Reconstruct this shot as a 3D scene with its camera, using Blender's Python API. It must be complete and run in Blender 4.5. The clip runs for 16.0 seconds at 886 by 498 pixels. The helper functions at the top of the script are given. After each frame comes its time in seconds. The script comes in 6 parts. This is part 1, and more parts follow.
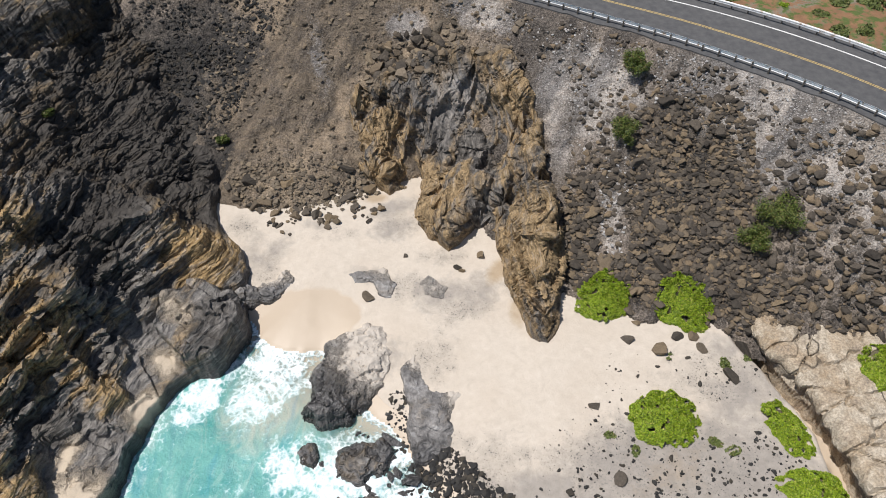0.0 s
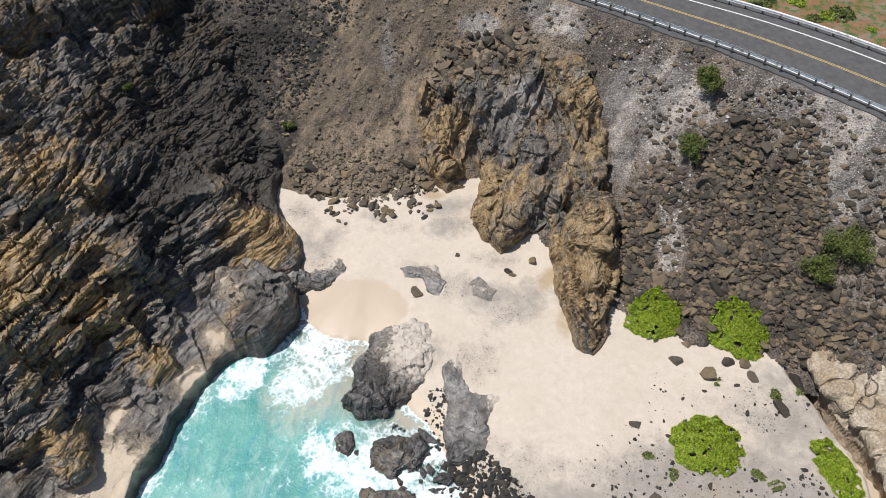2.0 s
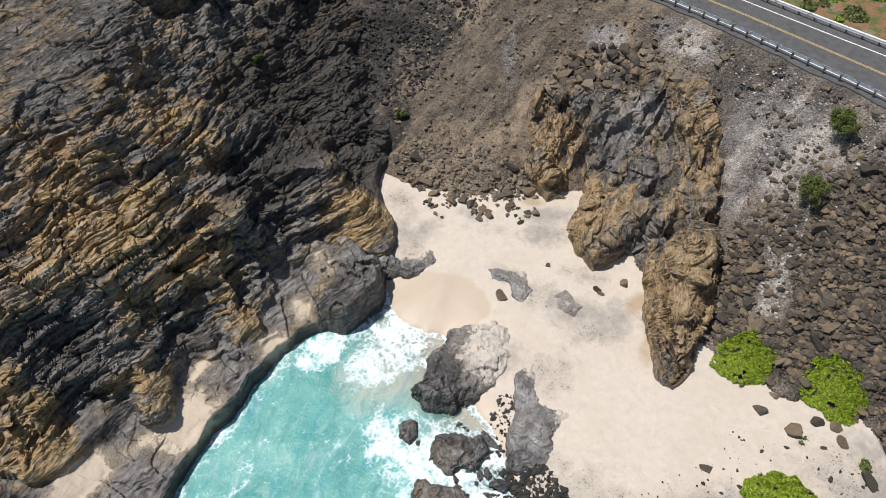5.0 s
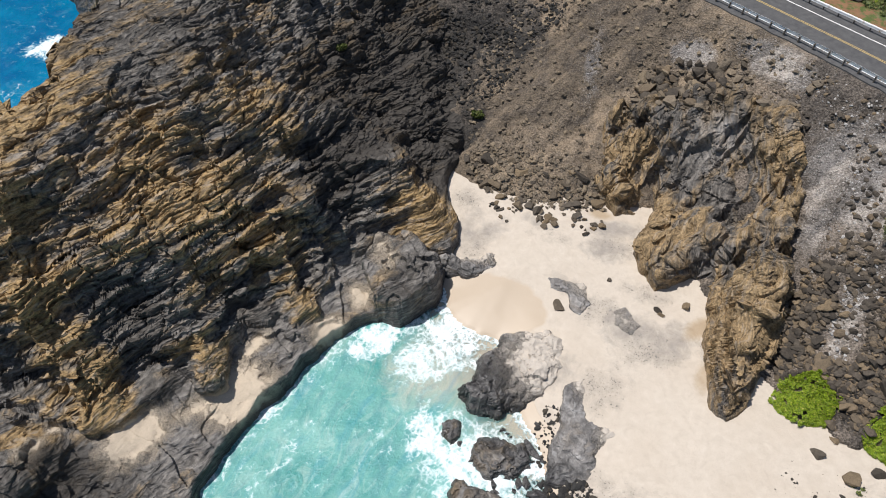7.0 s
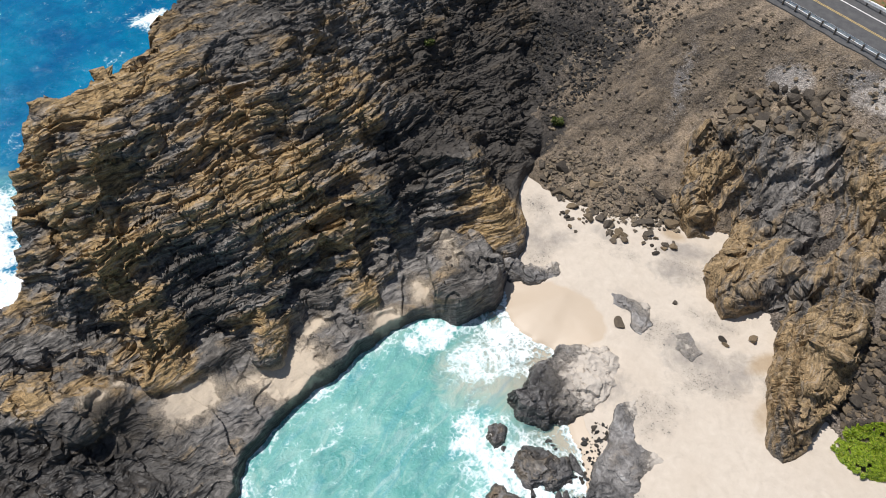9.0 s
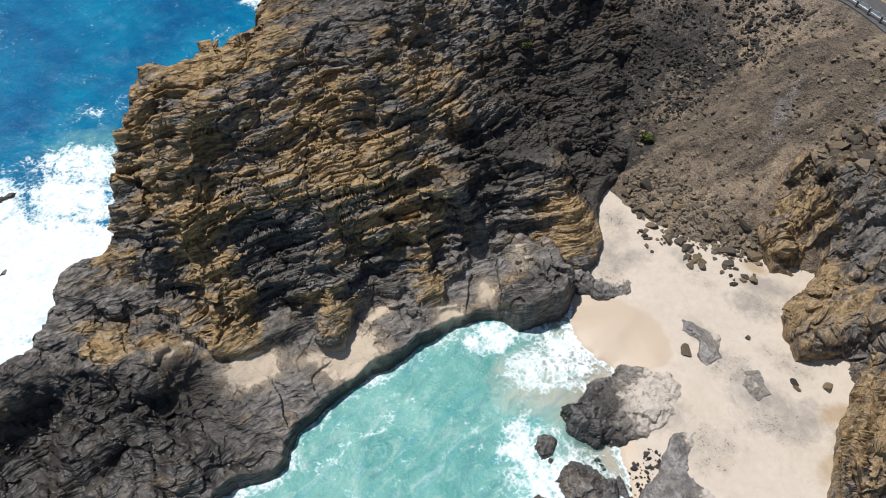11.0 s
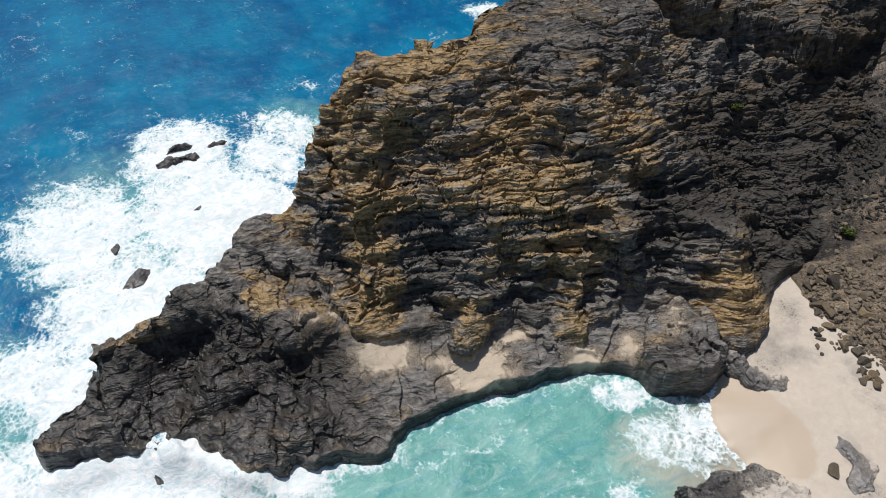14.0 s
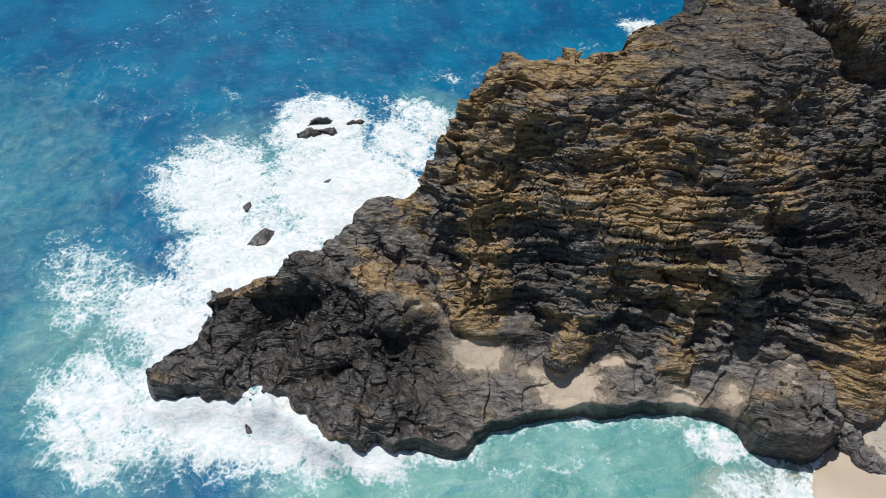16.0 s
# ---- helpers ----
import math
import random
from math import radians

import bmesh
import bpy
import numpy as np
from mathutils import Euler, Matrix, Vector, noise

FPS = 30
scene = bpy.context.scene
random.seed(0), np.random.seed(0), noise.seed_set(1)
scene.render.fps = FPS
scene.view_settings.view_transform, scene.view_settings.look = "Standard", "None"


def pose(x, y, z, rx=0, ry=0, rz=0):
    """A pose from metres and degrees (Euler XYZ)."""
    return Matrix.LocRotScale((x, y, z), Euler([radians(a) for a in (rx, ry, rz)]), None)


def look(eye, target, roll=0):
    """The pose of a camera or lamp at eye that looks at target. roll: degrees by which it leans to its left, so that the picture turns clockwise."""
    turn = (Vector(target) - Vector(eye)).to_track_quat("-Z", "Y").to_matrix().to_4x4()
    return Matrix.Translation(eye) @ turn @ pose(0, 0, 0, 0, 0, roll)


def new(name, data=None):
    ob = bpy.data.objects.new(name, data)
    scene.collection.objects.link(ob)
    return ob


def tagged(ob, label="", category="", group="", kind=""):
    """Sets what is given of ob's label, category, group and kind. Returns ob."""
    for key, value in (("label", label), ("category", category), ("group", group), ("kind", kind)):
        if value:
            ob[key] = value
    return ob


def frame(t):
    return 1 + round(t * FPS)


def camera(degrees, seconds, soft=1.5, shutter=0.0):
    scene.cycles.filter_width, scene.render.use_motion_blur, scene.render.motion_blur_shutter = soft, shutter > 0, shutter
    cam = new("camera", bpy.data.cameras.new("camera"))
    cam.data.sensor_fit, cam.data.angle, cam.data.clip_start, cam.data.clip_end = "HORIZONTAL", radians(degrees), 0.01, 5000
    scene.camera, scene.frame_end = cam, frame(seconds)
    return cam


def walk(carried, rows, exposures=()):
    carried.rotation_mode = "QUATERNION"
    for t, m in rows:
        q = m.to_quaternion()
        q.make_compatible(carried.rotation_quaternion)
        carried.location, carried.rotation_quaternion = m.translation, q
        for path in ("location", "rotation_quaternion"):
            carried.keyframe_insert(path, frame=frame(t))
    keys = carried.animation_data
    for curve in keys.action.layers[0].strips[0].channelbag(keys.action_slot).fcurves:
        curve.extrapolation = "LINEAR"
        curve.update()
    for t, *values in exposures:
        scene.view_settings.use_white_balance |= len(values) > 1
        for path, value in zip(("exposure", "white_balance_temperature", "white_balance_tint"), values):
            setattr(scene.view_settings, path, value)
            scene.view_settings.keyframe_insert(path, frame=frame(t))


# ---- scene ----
cam = camera(64.1, 16.0, soft=1.0)
EYE = (0.0, 0.0, 66.6)
# seconds, turn to the left, tilt, roll, in degrees: the drone hovers and pans
PAN = [
    (0.0, 0.00, -50.22, 0.06), (0.5, 1.65, -50.22, 0.05), (1.0, 3.29, -50.22, 0.05), (1.5, 4.94, -50.22, 0.05),
    (2.0, 6.62, -50.21, 0.05), (2.5, 8.42, -50.20, 0.05), (3.0, 10.32, -50.18, 0.06), (3.5, 12.28, -50.18, 0.06),
    (4.0, 14.24, -50.17, 0.03), (4.9, 17.76, -50.15, -0.03), (5.7, 20.86, -50.12, -0.08),
    (6.5, 23.95, -50.10, -0.12), (7.0, 25.91, -50.08, -0.12), (7.5, 27.93, -50.08, -0.12), (8.0, 29.98, -50.08, -0.14),
    (8.5, 32.03, -50.08, -0.16), (9.0, 34.12, -50.07, -0.17), (10.0, 38.52, -50.05, -0.14), (10.8, 42.20, -50.03, -0.11),
    (11.5, 45.62, -50.00, -0.07), (12.0, 48.87, -49.22, -0.01), (12.5, 52.20, -48.47, 0.06), (13.0, 55.52, -48.40, 0.11),
    (13.5, 58.87, -48.35, 0.13), (14.0, 62.25, -48.30, 0.14), (14.5, 65.68, -48.26, 0.08), (15.0, 69.07, -48.22, 0.02),
    (15.5, 72.46, -48.19, 0.00), (16.0, 75.88, -48.17, -0.03),
]


def gaze(turn, tilt, roll):
    return pose(*EYE, 90 + tilt, 0, turn) @ pose(0, 0, 0, 0, 0, roll)


walk(cam, [(t, gaze(a, b, c)) for t, a, b, c in PAN], exposures=[(0.0, 0.0), (9.2, 0.0), (12.0, -0.18), (14.0, -0.32), (16.0, -0.4)])

# ---- light ----
SUN_DIR = Vector((-0.38, -0.05, 0.92)).normalized()
world = bpy.data.worlds.new("world")
scene.world = world
world.use_nodes = True
wn = world.node_tree
sky = wn.nodes.new("ShaderNodeTexSky")
sky.sky_type, sky.sun_disc = "NISHITA", False
sky.sun_elevation = math.asin(SUN_DIR.z)
sky.sun_rotation = math.atan2(SUN_DIR.x, SUN_DIR.y)
wn.nodes["Background"].inputs["Strength"].default_value = 0.075
wn.links.new(sky.outputs[0], wn.nodes["Background"].inputs["Color"])
sun = new("sun", bpy.data.lights.new("sun", "SUN"))
sun.data.energy, sun.data.angle, sun.data.color = 4.6, radians(0.6), (1.0, 0.958, 0.92)
sun.matrix_world = look(SUN_DIR * 200, (0, 0, 0))


# ---- noise on arrays ----
def hash3(i, j, k, seed):
    i, j, k = (np.asarray(a, np.int64).reshape(np.shape(a) or (1,)) for a in (i, j, k))
    h = (i * 374761393 + j * 668265263 + k * 2147483647 + seed * 974634777) & 0xFFFFFFFF
    h = ((h ^ (h >> 13)) * 1274126177) & 0xFFFFFFFF
    h = ((h ^ (h >> 16)) * 2246822519) & 0xFFFFFFFF
    return ((h ^ (h >> 15)) & 0xFFFFFF) / float(0xFFFFFF)


def vnoise(x, y, z=0.0, seed=0):
    """Smooth value noise, 0 to 1."""
    x, y, z = np.broadcast_arrays(np.asarray(x, float), np.asarray(y, float), np.asarray(z, float))
    i, j, k = (np.floor(a).astype(np.int64) for a in (x, y, z))
    f, g, h = x - i, y - j, z - k
    f, g, h = (a * a * a * (a * (a * 6 - 15) + 10) for a in (f, g, h))
    out = 0
    for a in (0, 1):
        for b in (0, 1):
            for c in (0, 1):
                w = (f if a else 1 - f) * (g if b else 1 - g) * (h if c else 1 - h)
                out = out + w * hash3(i + a, j + b, k + c, seed)
    return out


def fbm(x, y, z=0.0, seed=0, octaves=4, gain=0.5):
    total, amp, norm = 0, 1.0, 0.0
    for o in range(octaves):
        total = total + amp * (vnoise(x * 2 ** o, y * 2 ** o, np.asarray(z) * 2 ** o, seed + o * 17) * 2 - 1)
        norm += amp
        amp *= gain
    return total / norm


def smooth(a, b, x):
    t = np.clip((x - a) / (b - a), 0, 1)
    return t * t * (3 - 2 * t)


def smin(a, b, k):
    h = np.clip(0.5 + 0.5 * (b - a) / k, 0, 1)
    return b * (1 - h) + a * h - k * h * (1 - h)


def cells(x, y, seed):
    """Irregular cells: a random value for each, and the distance to its joint."""
    i, j = np.floor(x), np.floor(y)
    best, second, value = np.full(np.shape(x), 9.0), np.full(np.shape(x), 9.0), np.zeros(np.shape(x))
    for a in (-1, 0, 1):
        for b in (-1, 0, 1):
            u, v = (i + a).astype(np.int64), (j + b).astype(np.int64)
            w = np.zeros_like(u)
            d = np.hypot(u + hash3(u, v, w, seed) - x, v + hash3(u, v, w, seed + 1) - y)
            near = d < best
            second = np.where(near, best, np.minimum(second, d))
            value = np.where(near, hash3(u, v, w, seed + 2), value)
            best = np.where(near, d, best)
    return value, second - best


def to_line(x, y, line):
    """Distance to a polyline, and the third value of its points carried along."""
    best = np.full(np.shape(x), 1e9)
    carried = np.zeros(np.shape(x))
    for p, q in zip(line[:-1], line[1:]):
        ux, uy = q[0] - p[0], q[1] - p[1]
        t = np.clip(((x - p[0]) * ux + (y - p[1]) * uy) / (ux * ux + uy * uy), 0, 1)
        d = np.hypot(x - p[0] - t * ux, y - p[1] - t * uy)
        nearer = d < best
        best = np.where(nearer, d, best)
        if len(p) > 2:
            carried = np.where(nearer, p[2] + t * (q[2] - p[2]), carried)
    return best, carried


def inside(x, y, ring):
    odd = np.zeros(np.shape(x), bool)
    for p, q in zip(ring, ring[1:] + ring[:1]):
        if p[1] != q[1]:
            odd ^= ((p[1] > y) != (q[1] > y)) & (x < (q[0] - p[0]) * (y - p[1]) / (q[1] - p[1]) + p[0])
    return odd


# ---- plan of the cove ----
def rounded(line, times=1):
    """Cuts the corners of an open line."""
    for _ in range(times):
        out = [line[0]]
        for p, q in zip(line[:-1], line[1:]):
            out.append(tuple(0.75 * a + 0.25 * b for a, b in zip(p, q)))
            out.append(tuple(0.25 * a + 0.75 * b for a, b in zip(p, q)))
        line = out + [line[-1]]
    return line


POOL = [(-45.4, -20.8), (-42.3, -19.0), (-42.4, -16), (-41.4, -12.4), (-40.2, -8.8), (-38.4, -5.2), (-35.6, -3.6), (-33.0, -2.0), (-33.2, 1.2), (-33.0, 4), (-31.2, 7), (-29.6, 9.6),
        (-31.8, 12), (-32.1, 16.4), (-31.3, 23.1), (-30.4, 26.6), (-28.2, 33.6), (-26.4, 37.6), (-23.6, 37.4), (-21.8, 39.4), (-20.8, 42.8), (-21.5, 46)]
CLIFF_FOOT = [(-61.5, 10.6, 6.5), (-52, 10.6, 6.5), (-46, 10.4, 6), (-42.4, 11.2, 4.7), (-40.6, 14, 4.4), (-40.4, 16.8, 4.3), (-39.6, 19.4, 4.3), (-38.5, 21.2, 4.2), (-37.0, 22.8, 4.0), (-37.2, 25.4, 4.2), (-36.4, 28.2, 4.2),
              (-34.4, 31.4, 4), (-31.0, 33.2, 3.4), (-31.0, 35.2, 3.5), (-31.8, 37.6, 4), (-31.0, 41.2, 4.2), (-30, 44.4, 4.3), (-26.9, 47.1, 3.4), (-23.6, 47.6, 2.6), (-22.3, 49.8, 2.6), (-24, 53.8, 2.8), (-27.6, 57, 3), (-28.5, 62, 3.4),
              (-28.6, 66.5, 9), (-31, 70, 14), (-36, 78, 18.5), (-44, 92, 20)]
OCEAN = [(-47.0, -20.6), (-50.0, -17.4), (-54.2, -13.8), (-54.6, -6.6), (-56.6, -2.2), (-58.8, 1.4), (-61.6, 6.4), (-61, 10.4), (-62.2, 15.5), (-64.6, 18.6), (-67, 23.3), (-65.2, 29),
         (-65.6, 36), (-67.4, 41.5), (-70, 48), (-76, 54), (-88, 60), (-96, 68), (-110, 74), (-150, 84), (-400, 140), (-3000, 300)]
BEACH_BACK = [(-31, 64), (-27, 60.8), (-19.6, 60.2), (-13, 61.6), (-9, 63.2), (-5, 64.6), (-2, 66), (1, 63), (4.5, 57), (9, 50), (14.2, 46.5), (20.4, 43), (28.8, 42.3),
              (33.3, 41), (39.1, 38.8), (46.3, 38.5), (60, 30), (85, 10), (200, -80), (3000, -1000)]
ROAD_NEAR = [(-3000, 700), (-400, 180), (-120, 128), (-60, 108), (-38, 100.2), (-18.2, 92.3), (-9, 88.3), (2, 83.4), (9.5, 79.9), (18.2, 75.3), (25, 71.6),
             (30, 68.5), (36, 64.4), (42, 59.8), (47, 55), (56, 45), (64, 34), (84, 4), (200, -60), (3000, -900)]
WATERLINE = [(-27, 47), (-21.6, 45.4), (-19.8, 41.8), (-16, 40.6), (-12.5, 41.2), (-10.4, 37.5), (-7.6, 33.5), (-4.6, 31.6), (-3.0, 28.6), (-1.2, 25.6), (2.4, 22.5), (7, 17), (16, 8),
             (30, -2), (60, -16), (90, -28), (220, -100), (3000, -1300)]
CRAG_FRONT = [(-11.2, 68), (-10.6, 66), (-9.6, 63.6), (-7, 62.3), (-4.5, 63.4), (-2.7, 65.8), (-2.2, 63.4), (-3.4, 57.4), (-1.6, 54.4), (1.1, 52.3), (2.6, 53.6), (3.6, 56.6), (5.2, 56.2), (7.2, 56.4)]
CRAG = CRAG_FRONT + [(11.4, 58), (12.6, 62), (11.8, 68), (9.4, 74.4), (1, 77.4), (-6, 77.4), (-10, 75.4), (-11.6, 71)]
SPIRE = [(6.4, 55.6), (6.8, 50), (7.4, 45.6), (8.4, 43.2), (9.6, 41.2), (11.2, 40.6), (12.6, 42.8), (13.5, 47.5), (14.8, 52.6), (14.9, 57), (12.6, 61), (8.5, 61), (7, 58)]
LEDGE = [(32.8, 41.6), (34.2, 39.2), (35.4, 36.2), (36.9, 33.4), (38, 30.2), (38.6, 27), (39.4, 21), (43, 4), (90, -22), (90, 14), (60, 33), (46.3, 41.5), (39.1, 41.8), (35, 43.4)]
POOL, CLIFF_FOOT, WATERLINE, BEACH_BACK = rounded(POOL), rounded(CLIFF_FOOT), rounded(WATERLINE), rounded(BEACH_BACK)
HEAD_RING = [p[:2] for p in POOL] + [p[:2] for p in CLIFF_FOOT[36:]] + [(-60, 108), (-400, 180), (-3000, 700)] + OCEAN[::-1]
FACE_RING = [p[:2] for p in CLIFF_FOOT] + [(-60, 108), (-400, 180), (-3000, 700)] + OCEAN[:6:-1]
SAND_RING = WATERLINE + [(3000, 3000), (-3000, 3000), (-3000, 700), (-60, 108), (-30, 66), (-27, 50)]
INLAND_RING = ROAD_NEAR + [(3000, 3000), (-3000, 3000)]
TALUS_RING = BEACH_BACK + ROAD_NEAR[::-1]
ROAD_Z = 19.0


SAND_FILLS = [(-39.6, 13.6, 2.9, 1.8, 82, 1.0), (-34.0, 22.2, 3.2, 2.2, 76, 1.0), (-36.4, 19.4, 2.9, 0.8, 65, 0.7), (-29.9, 32.9, 1.7, 1.0, 69, 1.0), (-29.2, 38.2, 1.4, 1.0, 149, 0.8),
              (-28.2, 42.8, 2.0, 1.1, 145, 0.6), (-45.1, 8.0, 1.5, 0.9, 115, 0.75), (-45.9, 11.0, 0.9, 0.7, 93, 0.9), (-41.4, 6.6, 2.1, 0.8, 70, 0.5), (-35.6, 27.4, 2.0, 0.7, 75, 0.8)]


def signed(x, y, ring):
    """Distance to a closed line, counted negative outside it."""
    d, _ = to_line(x, y, ring + ring[:1])
    return np.where(inside(x, y, ring), d, -d)


def spots(x, y, places):
    """Broad soft spots: (x, y, half length, half width, turn in degrees, strength)."""
    total = np.zeros(np.shape(x))
    for px, py, a, b, turn, s in places:
        c, d = math.cos(radians(turn)), math.sin(radians(turn))
        u, v = (x - px) * c + (y - py) * d, -(x - px) * d + (y - py) * c
        total = np.maximum(total, s * np.exp(-((u / a) ** 2 + (v / b) ** 2) ** 1.5))
    return total


def beach_height(x, y):
    d, _ = to_line(x, y, WATERLINE)
    dry = 0.12 + 2.7 * (1 - np.exp(-d / 9)) + 0.12 * fbm(x / 9, y / 9, 0, 3, 3)
    return np.where(inside(x, y, SAND_RING), dry, -np.minimum(0.1 * d, 5) - 0.05)


def talus_height(x, y):
    d_back, _ = to_line(x, y, BEACH_BACK)
    d_road, _ = to_line(x, y, ROAD_NEAR)
    up = d_back / np.maximum(d_back + np.maximum(d_road - 0.8, 0), 1e-3)
    hump = 0.9 * np.sin(np.pi * np.clip(up, 0, 1)) * fbm(x / 14, y / 14, 0, 21, 2)
    z = 2.5 + (ROAD_Z - 2.65) * up ** 1.06 + hump
    return np.where(inside(x, y, TALUS_RING), z, np.where(inside(x, y, INLAND_RING), ROAD_Z - 0.15, 2.5 - 0.7 * d_back)), d_back, d_road


def inland_height(x, y):
    d, _ = to_line(x, y, ROAD_NEAR)
    z = ROAD_Z - 0.15 + 1.4 * smooth(13, 40, d) * (0.3 + fbm(x / 30, y / 30, 0, 5, 3)) + 0.03 * np.minimum(np.maximum(d - 40, 0), 600)
    return np.where(inside(x, y, INLAND_RING), z, ROAD_Z - 0.15 - 2 * d)


def ledge_height(x, y):
    d = signed(x, y, LEDGE)
    return np.where(d > 0, 1.4 + 2.7 * smooth(-0.2, 0.9, d + 0.5 * fbm(x / 2.5, y / 2.5, 0, 34, 3)) + 0.6 * fbm(x / 5, y / 5, 0, 33, 3), 1.4 + 9.0 * d)


def terraced(h, tall, wander):
    """Turns an even rise into steep steps with sloping treads."""
    q = h / tall + wander
    t = np.floor(q) + smooth(0.0, 0.38, q - np.floor(q))
    return tall * (0.72 * t + 0.28 * q - wander)


def outcrop_height(x, y):
    x0, y0 = x, y
    x = x + 1.0 * fbm(x0 / 4.5, y0 / 4.5, 0, 305, 4, 0.5)
    y = y + 1.0 * fbm(x0 / 4.5, y0 / 4.5, 0, 306, 4, 0.5)
    slope, _, _ = talus_height(x0, y0)
    d, (d_front, _) = signed(x, y, CRAG), to_line(x, y, CRAG_FRONT)
    lumps = fbm(x / 4.5, y / 4.5, 0, 31, 3)
    rock = 1.6 + terraced(1.25 * d_front + 1.4 * np.minimum(d_front, 2.0), 3.3, 0.8 * lumps)
    rock = smin(rock, slope + 2.0 + 2.0 * lumps + 3.4 * smooth(66, 56, y), 0.8)
    cleft = 3.6 * np.exp(-(to_line(x, y, [(4.4, 56), (5.6, 60), (6.2, 64), (4.6, 69)])[0] / 1.3) ** 2)
    cleft = cleft + spots(x, y, [(-5.4, 65.6, 2.0, 1.8, 0, 3.0), (-2.4, 66.2, 0.9, 0.9, 0, 5.0), (9.4, 65.4, 1.5, 0.9, 50, 4.2), (-7.6, 71.5, 1.6, 0.8, 20, 2.4), (1.4, 64.4, 2.2, 0.8, 60, 2.2), (3.2, 71.5, 2.6, 2.2, 0, 1.6)])
    rock = np.maximum(rock - cleft, np.minimum(rock, slope - 0.2 + 0.3 * lumps))
    rock = smin(rock, slope - 0.6 + 1.5 * np.maximum(d, 0) + 9 * smooth(7, 2.5, d_front), 0.8)
    e = signed(x, y, SPIRE)
    fin = 1.6 + terraced(2.3 * e, 2.0, 0.5 * lumps)
    fin = smin(fin, 6.6 + 0.36 * (y - 45) + 0.9 * lumps, 1.0)
    fin = smin(fin, 1.6 + 2.4 * np.maximum(y - 40.2, 0), 1.2)
    rock, fin = np.where(d > 0, rock, 1.6 + 3.0 * d), np.where(e > 0, fin, 1.6 + 3.0 * e)
    return np.maximum(rock, fin), np.maximum(d, e)


gully = [talus_height(np.array(p[0]), np.array(p[1]))[0] for p in CLIFF_FOOT]
CLIFF_FOOT = [(p[0], p[1], float(z) - 0.2 if p[1] > 62 else p[2]) for p, z in zip(CLIFF_FOOT, gully)]


# hollows in the foot of the cliff, between buttresses
ALCOVES = [(-43.6, 19.0, 4.6, 2.2, 165, 3.0), (-39.6, 28.4, 3.6, 1.8, 160, 2.6), (-36.0, 36.9, 3.0, 1.2, 165, 2.0), (-34.0, 45.2, 3.6, 1.5, 150, 2.4), (-28.6, 58.6, 3.0, 1.6, 160, 3.4), (-48.6, 12.2, 4.0, 1.6, 170, 2.4)]


